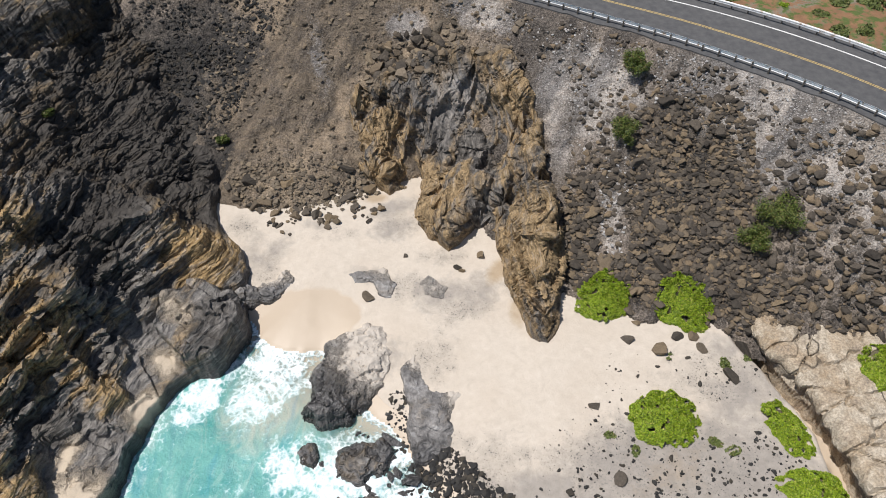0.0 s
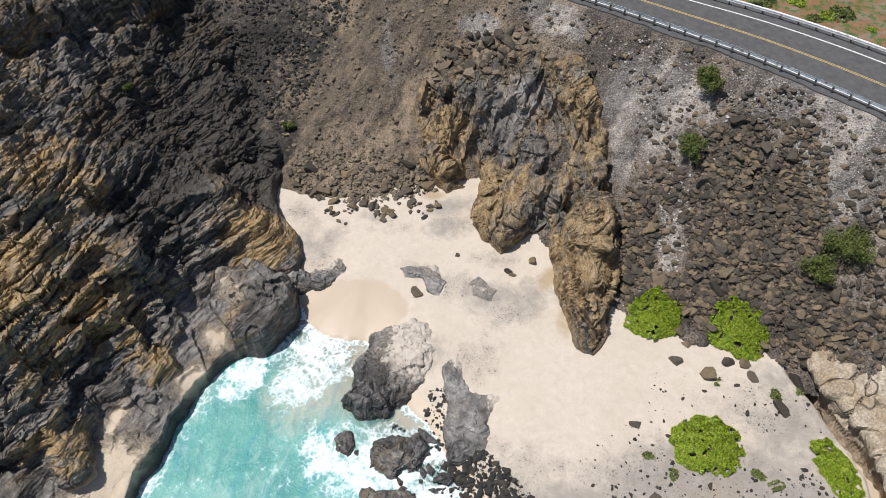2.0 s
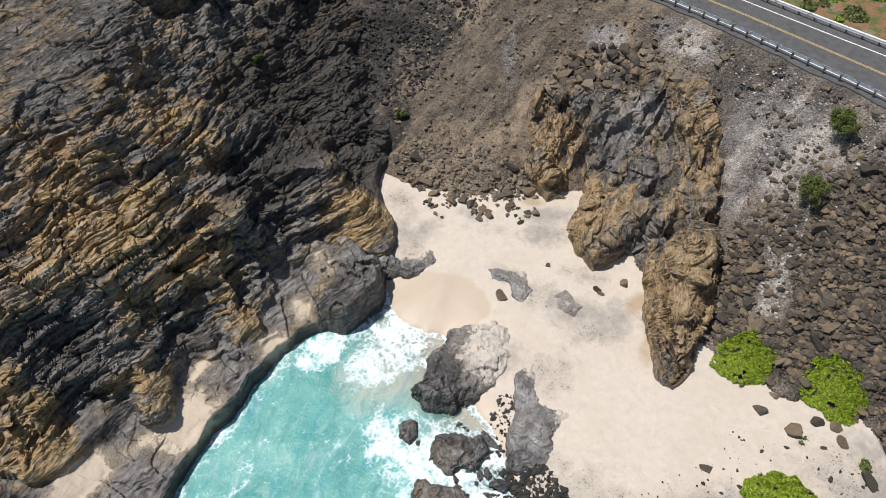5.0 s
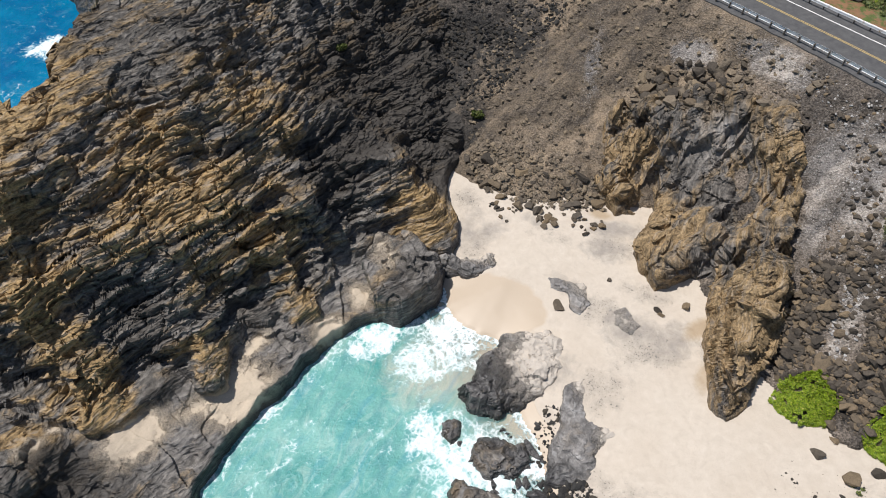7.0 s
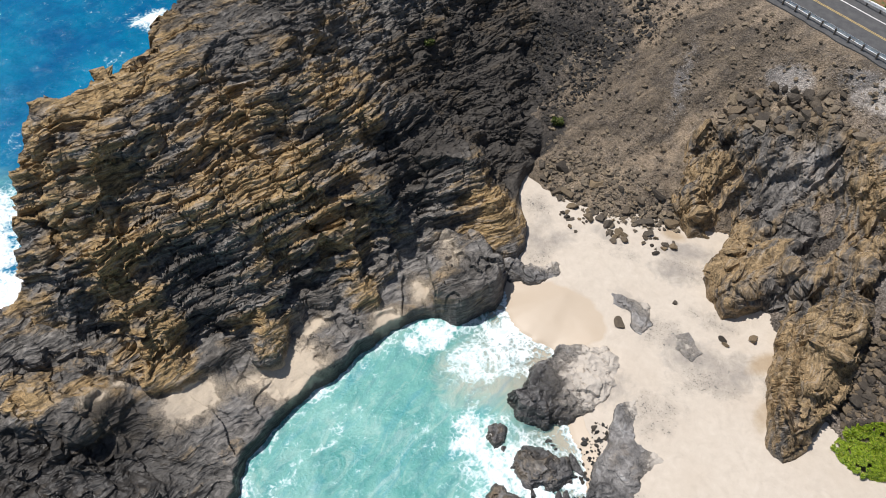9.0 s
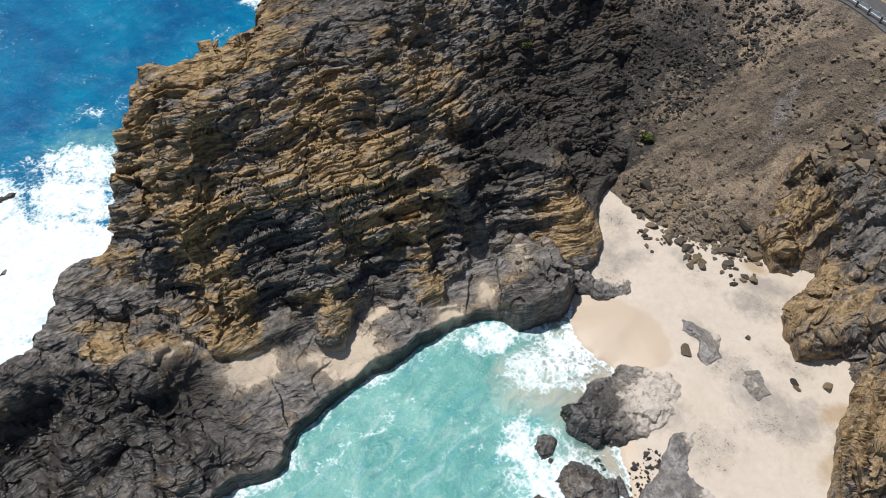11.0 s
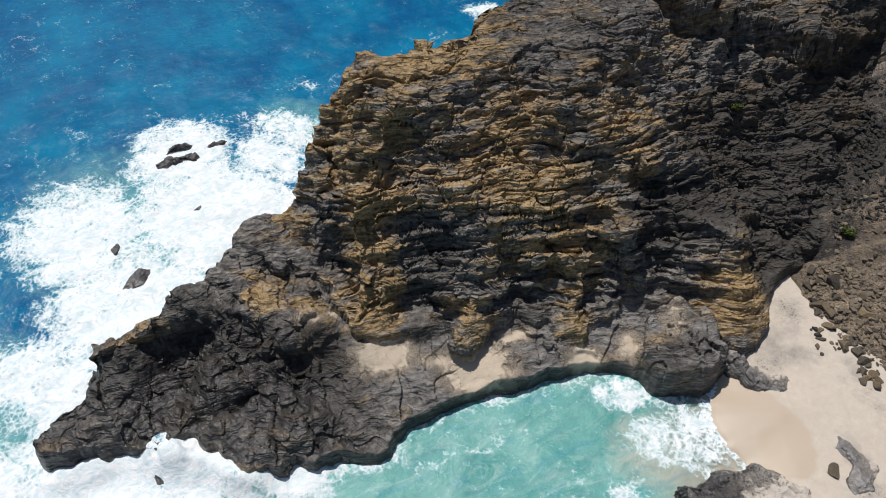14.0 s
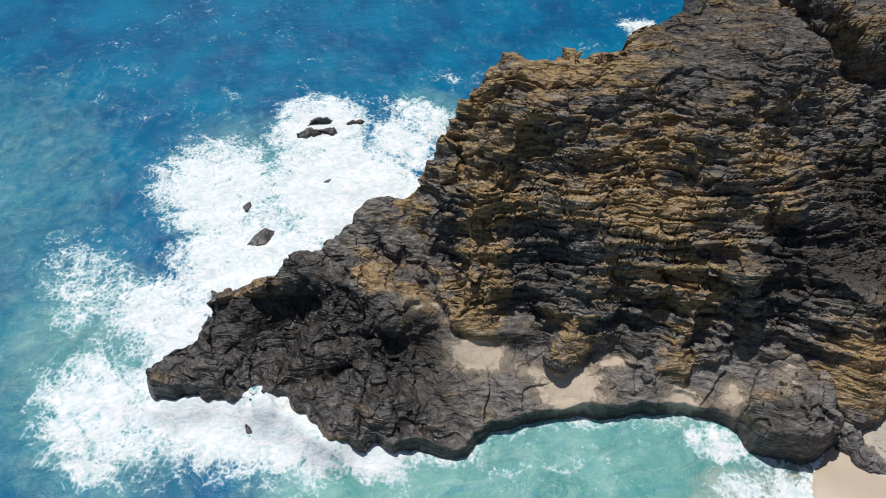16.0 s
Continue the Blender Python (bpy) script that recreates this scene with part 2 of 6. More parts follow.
def head_height(x, y):
    x0, y0 = x, y
    wild = 1 + 0.8 * smooth(12, 4, y)
    x = x + wild * (0.8 * fbm(x0 / 5, y0 / 5, 0, 301, 2) + 0.3 * fbm(x0 / 1.5, y0 / 1.5, 0, 302, 3))
    y = y + wild * (0.8 * fbm(x0 / 5, y0 / 5, 0, 303, 2) + 0.3 * fbm(x0 / 1.5, y0 / 1.5, 0, 304, 3))
    d = signed(x, y, HEAD_RING)
    d_pool, _ = to_line(x, y, POOL)
    d_ocean, _ = to_line(x, y, OCEAN)
    d_foot, z_foot = to_line(x, y, CLIFF_FOOT)
    butt = smooth(46, 40, y)
    fx, fy = x + butt * 2.6 * fbm(x0 / 4.5, y0 / 4.5, 0, 307, 3), y + butt * 2.6 * fbm(x0 / 4.5, y0 / 4.5, 0, 308, 3)
    face = inside(fx, fy, FACE_RING)
    lumps = fbm(x / 6, y / 6, 0, 3, 4)
    shelf = 1.9 + 0.17 * d_pool + 0.9 * lumps + 2.4 * smooth(4, 13, d_pool) * smooth(14, 4, y) * (0.7 + 0.9 * lumps)
    d_block = signed(x, y, [(-30.4, 41.4), (-29.6, 44.6), (-26.6, 46.8), (-22.4, 45.6), (-21.0, 43.8), (-22.4, 37), (-26.9, 37.4), (-28.6, 39.6)])
    shelf = shelf + 2.7 * smooth(0.0, 0.5, d_block)
    shelf = shelf - spots(x, y, [(-28.0, 42.4, 3.0, 2.0, 60, 0.9), (-50, -3, 2.0, 1.4, 40, 2.2), (-44.5, 2, 5, 1.0, 60, 1.2), (-48.8, -5.4, 3.6, 1.4, 70, 2.6), (-47.0, 2.2, 2.2, 1.4, 60, 2.6), (-41.5, -2, 3.4, 1.2, 110, 1.6)])
    shelf = shelf + 1.2 * smooth(2, -4, y) * np.exp(-((d_ocean - 3.4) / 2.6) ** 2)
    shelf = smin(shelf, -1.2 + 6.5 * d_pool, 0.7)
    crest = 23.0 + 1.2 * fbm(x / 16, y / 16, 0, 9, 2) - 6.5 * smooth(23, 15, y) * smooth(-50, -57, x)
    rise = 4.5 + (rise_from(fx, fy, CLIFF_FOOT) - 4.5) * (1 + 0.3 * smooth(-46, -60, x) * smooth(34, 20, y))
    wall = smin(rise, crest, 3.0)
    brink = [(-120, 60), (-62, 61.6), (-55.6, 63.2), (-53, 67.2), (-50.6, 72), (-47.6, 77.2), (-46.4, 82), (-47, 90), (-52, 98)]
    d_top, _ = to_line(x, y, brink)
    d_top = np.where(inside(x, y, brink + [(-52, 140), (-120, 140)]), d_top, -d_top) + 0.7 * lumps
    wall = wall + (2.6 + 0.8 * lumps) * smooth(-0.2, 0.5, d_top) - 1.4 * np.exp(-((d_top + 0.9) / 0.9) ** 2)
    dent = spots(x, y, [(-38, 47, 5.5, 3.4, 70, 2.4), (-45, 21, 5, 3, 80, 1.6), (-38, 35, 3.0, 2.2, 70, 1.4), (-33, 62, 4, 1.6, 80, 1.6), (-35, 29, 2.6, 1.6, 80, 1.2)] + ALCOVES)
    land = np.where(face, np.maximum(wall - dent, np.minimum(wall, z_foot + 0.6)), shelf)
    bite, _ = cells(x / 3.4, y / 3.4, 311)
    d_ocean = d_ocean + (1.8 * (bite - 0.6) + 0.5 * lumps) * smooth(9, 15, y) * smooth(70, 50, y)
    land = smin(land, -1.5 + (4.5 + 6.5 * smooth(7, 12, y)) * d_ocean, 0.5)
    side = np.where(d_pool < 3, -1.2 - 5 * d_pool, -2.0 - 5 * np.abs(d))
    return np.where(d > 0, land, np.where((d_foot < d_pool) & (x > -45), z_foot - 0.4 - 4 * np.abs(d), side)), dict(d=d, face=face & (d > 0), d_pool=d_pool, d_foot=d_foot, d_ocean=d_ocean)


def rise_from(x, y, line):
    """The lowest of the slopes that climb away from each stretch of a line."""
    best = np.full(np.shape(x), 1e9)
    for p, q in zip(line[:-1], line[1:]):
        ux, uy = q[0] - p[0], q[1] - p[1]
        t = np.clip(((x - p[0]) * ux + (y - p[1]) * uy) / (ux * ux + uy * uy), 0, 1)
        d = np.hypot(x - p[0] - t * ux, y - p[1] - t * uy)
        steepness = 1.15 - 0.6 * float(smooth(58, 64, p[1]))
        best = np.minimum(best, p[2] + t * (q[2] - p[2]) + steepness * np.minimum(d, 8) + 0.70 * np.maximum(d - 8, 0))
    return best


def spaced(lo, hi, step, far):
    """Even steps from lo to hi, growing steps beyond, out to far."""
    mid = np.arange(lo, hi + step / 2, step)
    grow, reach, s = [], 0.0, step
    while reach < far:
        s *= 1.35
        reach += s
        grow.append(reach)
    return np.concatenate([lo - np.array(grow[::-1]), mid, mid[-1] + np.array(grow)])


class Sheet:
    """A stretch of ground on a grid, pushed along its own slope to give ledges and hollows."""

    def __init__(self, xs, ys, z):
        self.xs, self.ys = xs, ys
        self.x, self.y = np.meshgrid(xs, ys)
        self.z0 = z
        gx, gy = np.gradient(z, xs, axis=1), np.gradient(z, ys, axis=0)
        n = np.sqrt(gx ** 2 + gy ** 2 + 1)
        self.nx, self.ny, self.nz = -gx / n, -gy / n, 1 / n
        self.px, self.py, self.pz = self.x.copy(), self.y.copy(), z.copy()

    def push(self, disp):
        self.px, self.py, self.pz = self.x + self.nx * disp, self.y + self.ny * disp, self.z0 + self.nz * disp

    def at(self, x, y):
        i = np.clip(np.searchsorted(self.xs, x) - 1, 0, len(self.xs) - 2)
        j = np.clip(np.searchsorted(self.ys, y) - 1, 0, len(self.ys) - 2)
        u = np.clip((x - self.xs[i]) / (self.xs[i + 1] - self.xs[i]), 0, 1)
        v = np.clip((y - self.ys[j]) / (self.ys[j + 1] - self.ys[j]), 0, 1)
        z = self.pz
        return z[j, i] * (1 - u) * (1 - v) + z[j, i + 1] * u * (1 - v) + z[j + 1, i] * (1 - u) * v + z[j + 1, i + 1] * u * v


def flat_step(n, edge=0.46, width=0.035):
    return smooth(edge - width, edge + width, n)


def beds(along, s, across, seed, k=1.0):
    """Broken beds: how far each one stands proud of the face."""
    n1 = vnoise(along / 7, s / (1.2 * k), across / 9, seed)
    n2 = vnoise(along / 3.6, s / (0.6 * k), across / 5, seed + 1)
    n3 = vnoise(along / 2.2, s / (0.38 * k), across / 3, seed + 2)
    n4 = vnoise(along / 15, s / (3.4 * k), across / 12, seed + 3)
    n5 = vnoise(along / 2.8, s / (0.27 * k), across / 3, seed + 4)
    return 0.5 * flat_step(n1, 0.45, 0.06) + 0.42 * flat_step(n2, 0.45, 0.08) + 0.34 * flat_step(n3, 0.45, 0.1) + 0.3 * flat_step(n5, 0.48, 0.1) + 0.6 * flat_step(n4, 0.5, 0.1), n1


def courses(along, s, across, thick, length, seed):
    """Beds laid in uneven courses, each broken into blocks: how far each block stands proud, and how near its joints are."""
    q = s / thick + 0.7 * (vnoise(s / thick * 0.45, along / (3 * length), 0, seed) - 0.5) * 2
    row = np.floor(q).astype(np.int64)
    zero = np.zeros_like(row)
    u = along / length * (0.6 + 0.9 * hash3(row, zero, zero, seed + 1)) + 9 * hash3(row, zero, zero, seed + 2) + 0.5 * fbm(along / length, across / length, s / thick, seed + 5, 2)
    col = np.floor(u).astype(np.int64)
    proud = 0.55 * hash3(row, col, zero, seed + 3) + 0.45 * hash3(row, zero, zero, seed + 4)
    f, g = q - row, u - col
    return proud + 0.25 * (f - 0.5), np.minimum(np.minimum(f, 1 - f), np.minimum(g, 1 - g) * length / thick * 0.5)


def not_far(x, y):
    return smooth(-80, -72, x) * smooth(64, 56, x) * smooth(-30, -24, y) * smooth(106, 98, y)


DIP = (-0.57, 0.18)  # how the beds of the headland tilt
# headland
hx, hy = spaced(-69, -19, 0.11, 2600), spaced(-22, 84, 0.11, 2600)
hx, hy = hx[hx < -14], hy[hy > -30]
HX, HY = np.meshgrid(hx, hy)
hz, HK = head_height(HX, HY)
HEAD = Sheet(hx, hy, hz)
along = HX * 0.34 + HY * 0.94
across = HX * 0.94 - HY * 0.34
wav = 1.1 * fbm(HX / 14, HY / 14, 0, 41, 2) + 0.16 * fbm(HX / 3, HY / 3, 0, 42, 3)
bed_s = 0.64 * (hz + DIP[0] * HX + DIP[1] * HY) + wav
block, break_ = cells(along / 5 + 0.6 * fbm(HX / 3, HY / 3, 0, 45, 3), bed_s / 1.5, 46)
HBED, HN1 = beds(along + 1.2 * fbm(HX / 4, HY / 4, 0, 43, 2), bed_s, across, 44)
steep = smooth(0.985, 0.86, HEAD.nz)
tip = smooth(14, 8, HY)
far_along = along + 1.6 * fbm(HX / 5, HY / 5, hz / 5, 53, 3)
C1, J1 = courses(far_along, bed_s, across, 1.9, 7.0, 401)
C2, _ = courses(far_along, bed_s + 0.3 * fbm(HX / 4, HY / 4, 0, 54, 2), across, 0.85, 3.2, 411)
C3, _ = courses(far_along, bed_s, across, 0.38, 1.7, 421)
ridge = 1 - np.abs(fbm((HX * 0.93 + HY * 0.36) / 9, (HY * 0.93 - HX * 0.36) / 2.8, hz / 6, 50, 4, 0.45)) * 2.4
knob = spots(HX, HY, [(-26.4, 51.6, 4.4, 4.0, 60, 1.0)])
fill = spots(HX, HY, SAND_FILLS) * ~HK["face"]
chunk, split = cells(HX / 4.6 + 0.5 * fbm(HX / 2, HY / 2, 0, 47, 3), HY / 3.8 + 0.5 * fbm(HX / 2, HY / 2, 0, 48, 3), 49)
broad_fill = spots(HX, HY, [(x, y, 1.4 * a, 1.5 * b, turn, k) for x, y, a, b, turn, k in SAND_FILLS])
rough = fbm(HX / 1.6, HY / 1.6, hz / 1.6, 52, 5, 0.6)
mass = fbm(HX / 8, HY / 8, hz / 6, 60, 3)
w_face = HK["face"] * smooth(-0.2, 2.4, HK["d_foot"]) * (0.6 + 0.4 * steep)
w_head = (HK["d"] > 0) * smooth(0.1, 1.6, HK["d_pool"])
craggy = smooth(48, 62, HY)
ribs = 0.5 - 2.2 * np.abs(fbm(along / 8 + 0.5 * fbm(HX / 9, HY / 9, 0, 57, 2), across / 24, hz / 30, 56, 3, 0.5))
laid = 1.5 * (C1 - 0.5) + 0.95 * (C2 - 0.5) + 0.45 * (C3 - 0.5) + 0.3 * (HBED - 1.1) - 0.25 * smooth(0.08, 0.0, J1)
on_face = laid * (1 - 0.45 * craggy) - 0.7 * smooth(5, 1.5, HK["d_foot"]) + 1.3 * ribs + (1.3 + 1.0 * craggy) * mass + (0.35 + 0.5 * craggy) * rough + 0.7 * (block - 0.5) - 0.3 * smooth(0.1, 0.0, break_)
T1, _ = courses(across + 0.4 * along, 0.55 * hz + 0.5 * along + 0.8 * fbm(HX / 6, HY / 6, 0, 55, 2), along, 1.5, 7.0, 431)
on_shelf = (0.35 + 0.3 * tip) * (ridge - 0.55) + 0.2 * rough + (0.3 + 1.9 * tip) * mass + (0.85 - 0.35 * tip) * (chunk - 0.5) - 0.05 * (1 - tip) * smooth(0.05, 0.0, split) + (0.45 + 0.3 * tip) * (T1 - 0.5) + 0.3 * (1 - tip) * (beds(along, bed_s + HX * 0.25, across, 244, 1.2)[0] - 1.0)
disp = w_face * on_face * (1 - 0.6 * knob) + w_head * ~HK["face"] * on_shelf
HEAD.push(disp * not_far(HX, HY) * (1 - 0.85 * smooth(0.35, 0.8, fill)))
# outcrop
ox, oy = np.arange(-14, 18, 0.1), np.arange(38, 80, 0.1)
OX, OY = np.meshgrid(ox, oy)
oz, OD = outcrop_height(OX, OY)
OUT = Sheet(ox, oy, oz)
ow = fbm(OX / 5, OY / 5, oz / 7, 80, 3)
o_c, o_a = OX * 0.91 - OY * 0.42, OX * 0.42 + OY * 0.91
spire = smooth(0, 2, signed(OX, OY, SPIRE)) * smooth(60, 54, OY)
o_bed = oz * (0.55 + 0.45 * spire) + 0.5 * o_c * (1 - spire) + (1.1 - 0.4 * spire) * ow
OBED, ON1 = beds(o_a + 2 * ow, o_bed, o_c, 84, 0.95)
K1, _ = courses(o_a + 2 * ow, o_bed, o_c, 1.3, 3.4, 441)
K2, _ = courses(o_a + 2 * ow, o_bed, o_c, 0.55, 1.7, 451)
fold = 0.55 - 2.0 * np.abs(fbm(o_c / 2.1 + 0.8 * ow, o_a / 8, oz / 7, 77, 4, 0.45)) + 0.5 * fbm(OX / 5, OY / 5, 0, 78, 2)
pits = np.abs(fbm(OX / 1.7, OY / 1.7, oz / 1.9, 79, 4, 0.5))
o_block, o_joint = cells(o_c / 2.0 + 0.5 * ow, o_a / 3.0 + oz / 3, 83)
o_rough = fbm(OX / 1.0, OY / 1.0, oz / 1.0, 81, 5, 0.65)
o_disp = (1.5 - 1.25 * spire) * fold + (0.3 + 0.2 * spire) * (K1 - 0.5) + (0.3 + 0.25 * spire) * (K2 - 0.5) + (0.25 + 0.5 * spire) * (OBED - 1.0)
o_disp = o_disp + 0.14 * o_rough - 0.3 * (1 - 0.8 * spire) * smooth(0.05, 0.0, pits) + (0.35 - 0.15 * spire) * (o_block - 0.5) - 0.12 * smooth(0.06, 0.0, o_joint) + 0.5 * (1 - spire) * fbm(OX / 3.5, OY / 3.5, oz / 3.5, 85, 3)
OUT.push(smooth(0, 0.8, OD) * o_disp)
# slope of rubble
tx, ty = spaced(-44, 56, 0.22, 2600), spaced(37, 94, 0.22, 2600)
tx, ty = tx[(tx > -60)], ty[(ty < 108)]
TX, TY = np.meshgrid(tx, ty)
tz, T_BACK, T_ROAD = talus_height(TX, TY)
TALUS = Sheet(tx, ty, tz)
t_rough = fbm(TX / 2.4, TY / 2.4, 0, 90, 5, 0.6)
t_rill = fbm(TX / 1.6 + TY / 5, TY / 14, 0, 93, 3)
TALUS.push((inside(TX, TY, TALUS_RING) * smooth(0.3, 3, T_ROAD) * (0.75 * t_rough + 0.3 * t_rill + 0.5 * (0.3 - np.abs(fbm(TX / 3.5, TY / 3.5, 0, 94, 4, 0.6)))) + 0.25 * t_rough * smooth(2.0, 0.2, T_BACK)) * not_far(TX, TY))
# pale ledge
lx, ly = np.arange(30, 62, 0.14), np.arange(8, 45, 0.14)
LX, LY = np.meshgrid(lx, ly)
lz = ledge_height(LX, LY)
PALE = Sheet(lx, ly, lz)
slab, joint = cells(LX / 4.6 + 0.25 * fbm(LX / 2, LY / 2, 0, 99, 3), LY / 3.4 + 0.25 * fbm(LX / 2, LY / 2, 0, 198, 3), 96)
PALE.push(smooth(-0.5, 1, signed(LX, LY, LEDGE)) * (0.35 * fbm(LX / 2.5, LY / 2.5, 0, 95, 5, 0.6) + 0.5 * slab - 0.6 * smooth(0.09, 0.0, joint) + 0.3 * flat_step(vnoise(LX / 2, LY / 3, 0, 196), 0.5, 0.06)))
l_in = signed(LX, LY, LEDGE)
l_gx, l_gy = np.gradient(l_in, lx, axis=1), np.gradient(l_in, ly, axis=0)
lean = 1.5 * smooth(2.0, 3.6, PALE.pz) * smooth(5.0, 0.4, l_in) - 1.0 * smooth(1.8, 0.6, PALE.pz)
lean = lean * (0.7 + 0.6 * fbm(LX / 1.7, LY / 1.7, 0, 195, 3))
PALE.px, PALE.py = PALE.px - lean * l_gx, PALE.py - lean * l_gy
# sand and sea floor
bx, by = spaced(-36, 46, 0.3, 2600), spaced(0, 66, 0.3, 2600)
BX, BY = np.meshgrid(bx, by)
BEACH = Sheet(bx, by, beach_height(BX, BY))
crack, _ = to_line(BX, BY, LEDGE[:7])
BEACH.push(0.05 * fbm(BX / 2, BY / 2, 0, 97, 4) - 3.0 * smooth(2.4, 0.7, crack + 0.35 * fbm(BX / 3, BY / 3, 0, 197, 2)) * (BX < 60) - 0.5 * flat_step(1 - crack / 3 + 0.5 * fbm(BX / 2, BY / 2, 0, 199, 3), 0.5, 0.08) * (BX < 60))
# inland
ix, iy = spaced(-60, 80, 1.0, 2600), spaced(40, 140, 1.0, 2600)
IX, IY = np.meshgrid(ix, iy)
INLAND = Sheet(ix, iy, inland_height(IX, IY))
INLAND.push(0.25 * fbm(IX / 3, IY / 3, 0, 98, 3) * (to_line(IX, IY, ROAD_NEAR)[0] > 14))


def height_at(x, y):
    """Height of the finished ground under a place."""
    z = np.maximum(BEACH.at(x, y), TALUS.at(x, y))
    for s in (HEAD, OUT, PALE):
        on = (x > s.xs[0]) & (x < s.xs[-1]) & (y > s.ys[0]) & (y < s.ys[-1])
        z = np.where(on, np.maximum(z, s.at(x, y)), z)
    return z


# ---- materials ----
class Nodes:
    """A short way to write node trees."""

    def __init__(self, name):
        self.mat = bpy.data.materials.new(name)
        self.mat.use_nodes = True
        self.tree = self.mat.node_tree
        self.bsdf = self.tree.nodes["Principled BSDF"]
        self.out = self.tree.nodes["Material Output"]
        self.where = self.tree.nodes.new("ShaderNodeTexCoord").outputs["Object"]

    def put(self, socket, value):
        if isinstance(value, bpy.types.NodeSocket):
            self.tree.links.new(value, socket)
        elif isinstance(value, (tuple, list)) and len(value) == 3 and socket.type == "RGBA":
            socket.default_value = (*value, 1)
        else:
            socket.default_value = value

    def node(self, kind, out=0, **inputs):
        n = self.tree.nodes.new("ShaderNode" + kind)
        for key, value in inputs.items():
            self.put(n.inputs[key.replace("_", " ")], value)
        return n.outputs[out]

    def scaled(self, sx, sy, sz, vec=None):
        n = self.tree.nodes.new("ShaderNodeMapping")
        n.inputs["Scale"].default_value = (sx, sy, sz)
        self.tree.links.new(vec or self.where, n.inputs["Vector"])
        return n.outputs[0]

    def noise(self, scale, detail=6, rough=0.6, vec=None, distort=0.0):
        return self.node("TexNoise", 0, Vector=vec or self.where, Scale=scale, Detail=detail, Roughness=rough, Distortion=distort)

    def ramp(self, fac, *stops, ease="LINEAR"):
        n = self.tree.nodes.new("ShaderNodeValToRGB")
        n.color_ramp.interpolation = ease
        while len(n.color_ramp.elements) < len(stops):
            n.color_ramp.elements.new(0.5)
        for e, (at, col) in zip(n.color_ramp.elements, stops):
            e.position = at
            e.color = (*col, 1) if isinstance(col, (tuple, list)) else (col, col, col, 1)
        self.put(n.inputs[0], fac)
        return n.outputs[0]

    def mix(self, fac, a, b, blend="MIX"):
        n = self.tree.nodes.new("ShaderNodeMix")
        n.data_type, n.blend_type, n.clamp_factor = "RGBA", blend, True
        self.put(n.inputs[0], fac), self.put(n.inputs[6], a), self.put(n.inputs[7], b)
        return n.outputs[2]

    def calc(self, op, a, b=0.0, clamp=False):
        n = self.tree.nodes.new("ShaderNodeMath")
        n.operation, n.use_clamp = op, clamp
        self.put(n.inputs[0], a), self.put(n.inputs[1], b)
        return n.outputs[0]

    def attr(self, name):
        n = self.tree.nodes.new("ShaderNodeAttribute")
        n.attribute_name = name
        return n.outputs["Fac"]

    def random(self):
        return self.tree.nodes.new("ShaderNodeObjectInfo").outputs["Random"]

    def island(self):
        return self.tree.nodes.new("ShaderNodeNewGeometry").outputs["Random Per Island"]

    def bump(self, height, strength=0.5, distance=0.1, normal=None):
        n = self.tree.nodes.new("ShaderNodeBump")
        n.inputs["Strength"].default_value, n.inputs["Distance"].default_value = strength, distance
        self.put(n.inputs["Height"], height)
        if normal:
            self.put(n.inputs["Normal"], normal)
        return n.outputs[0]

    def done(self, color, rough=0.9, normal=None, metal=0.0, spec=0.3):
        self.put(self.bsdf.inputs["Base Color"], color)
        self.put(self.bsdf.inputs["Roughness"], rough)
        self.put(self.bsdf.inputs["Metallic"], metal)
        self.put(self.bsdf.inputs["Specular IOR Level"], spec)
        if normal:
            self.put(self.bsdf.inputs["Normal"], normal)
        return self.mat


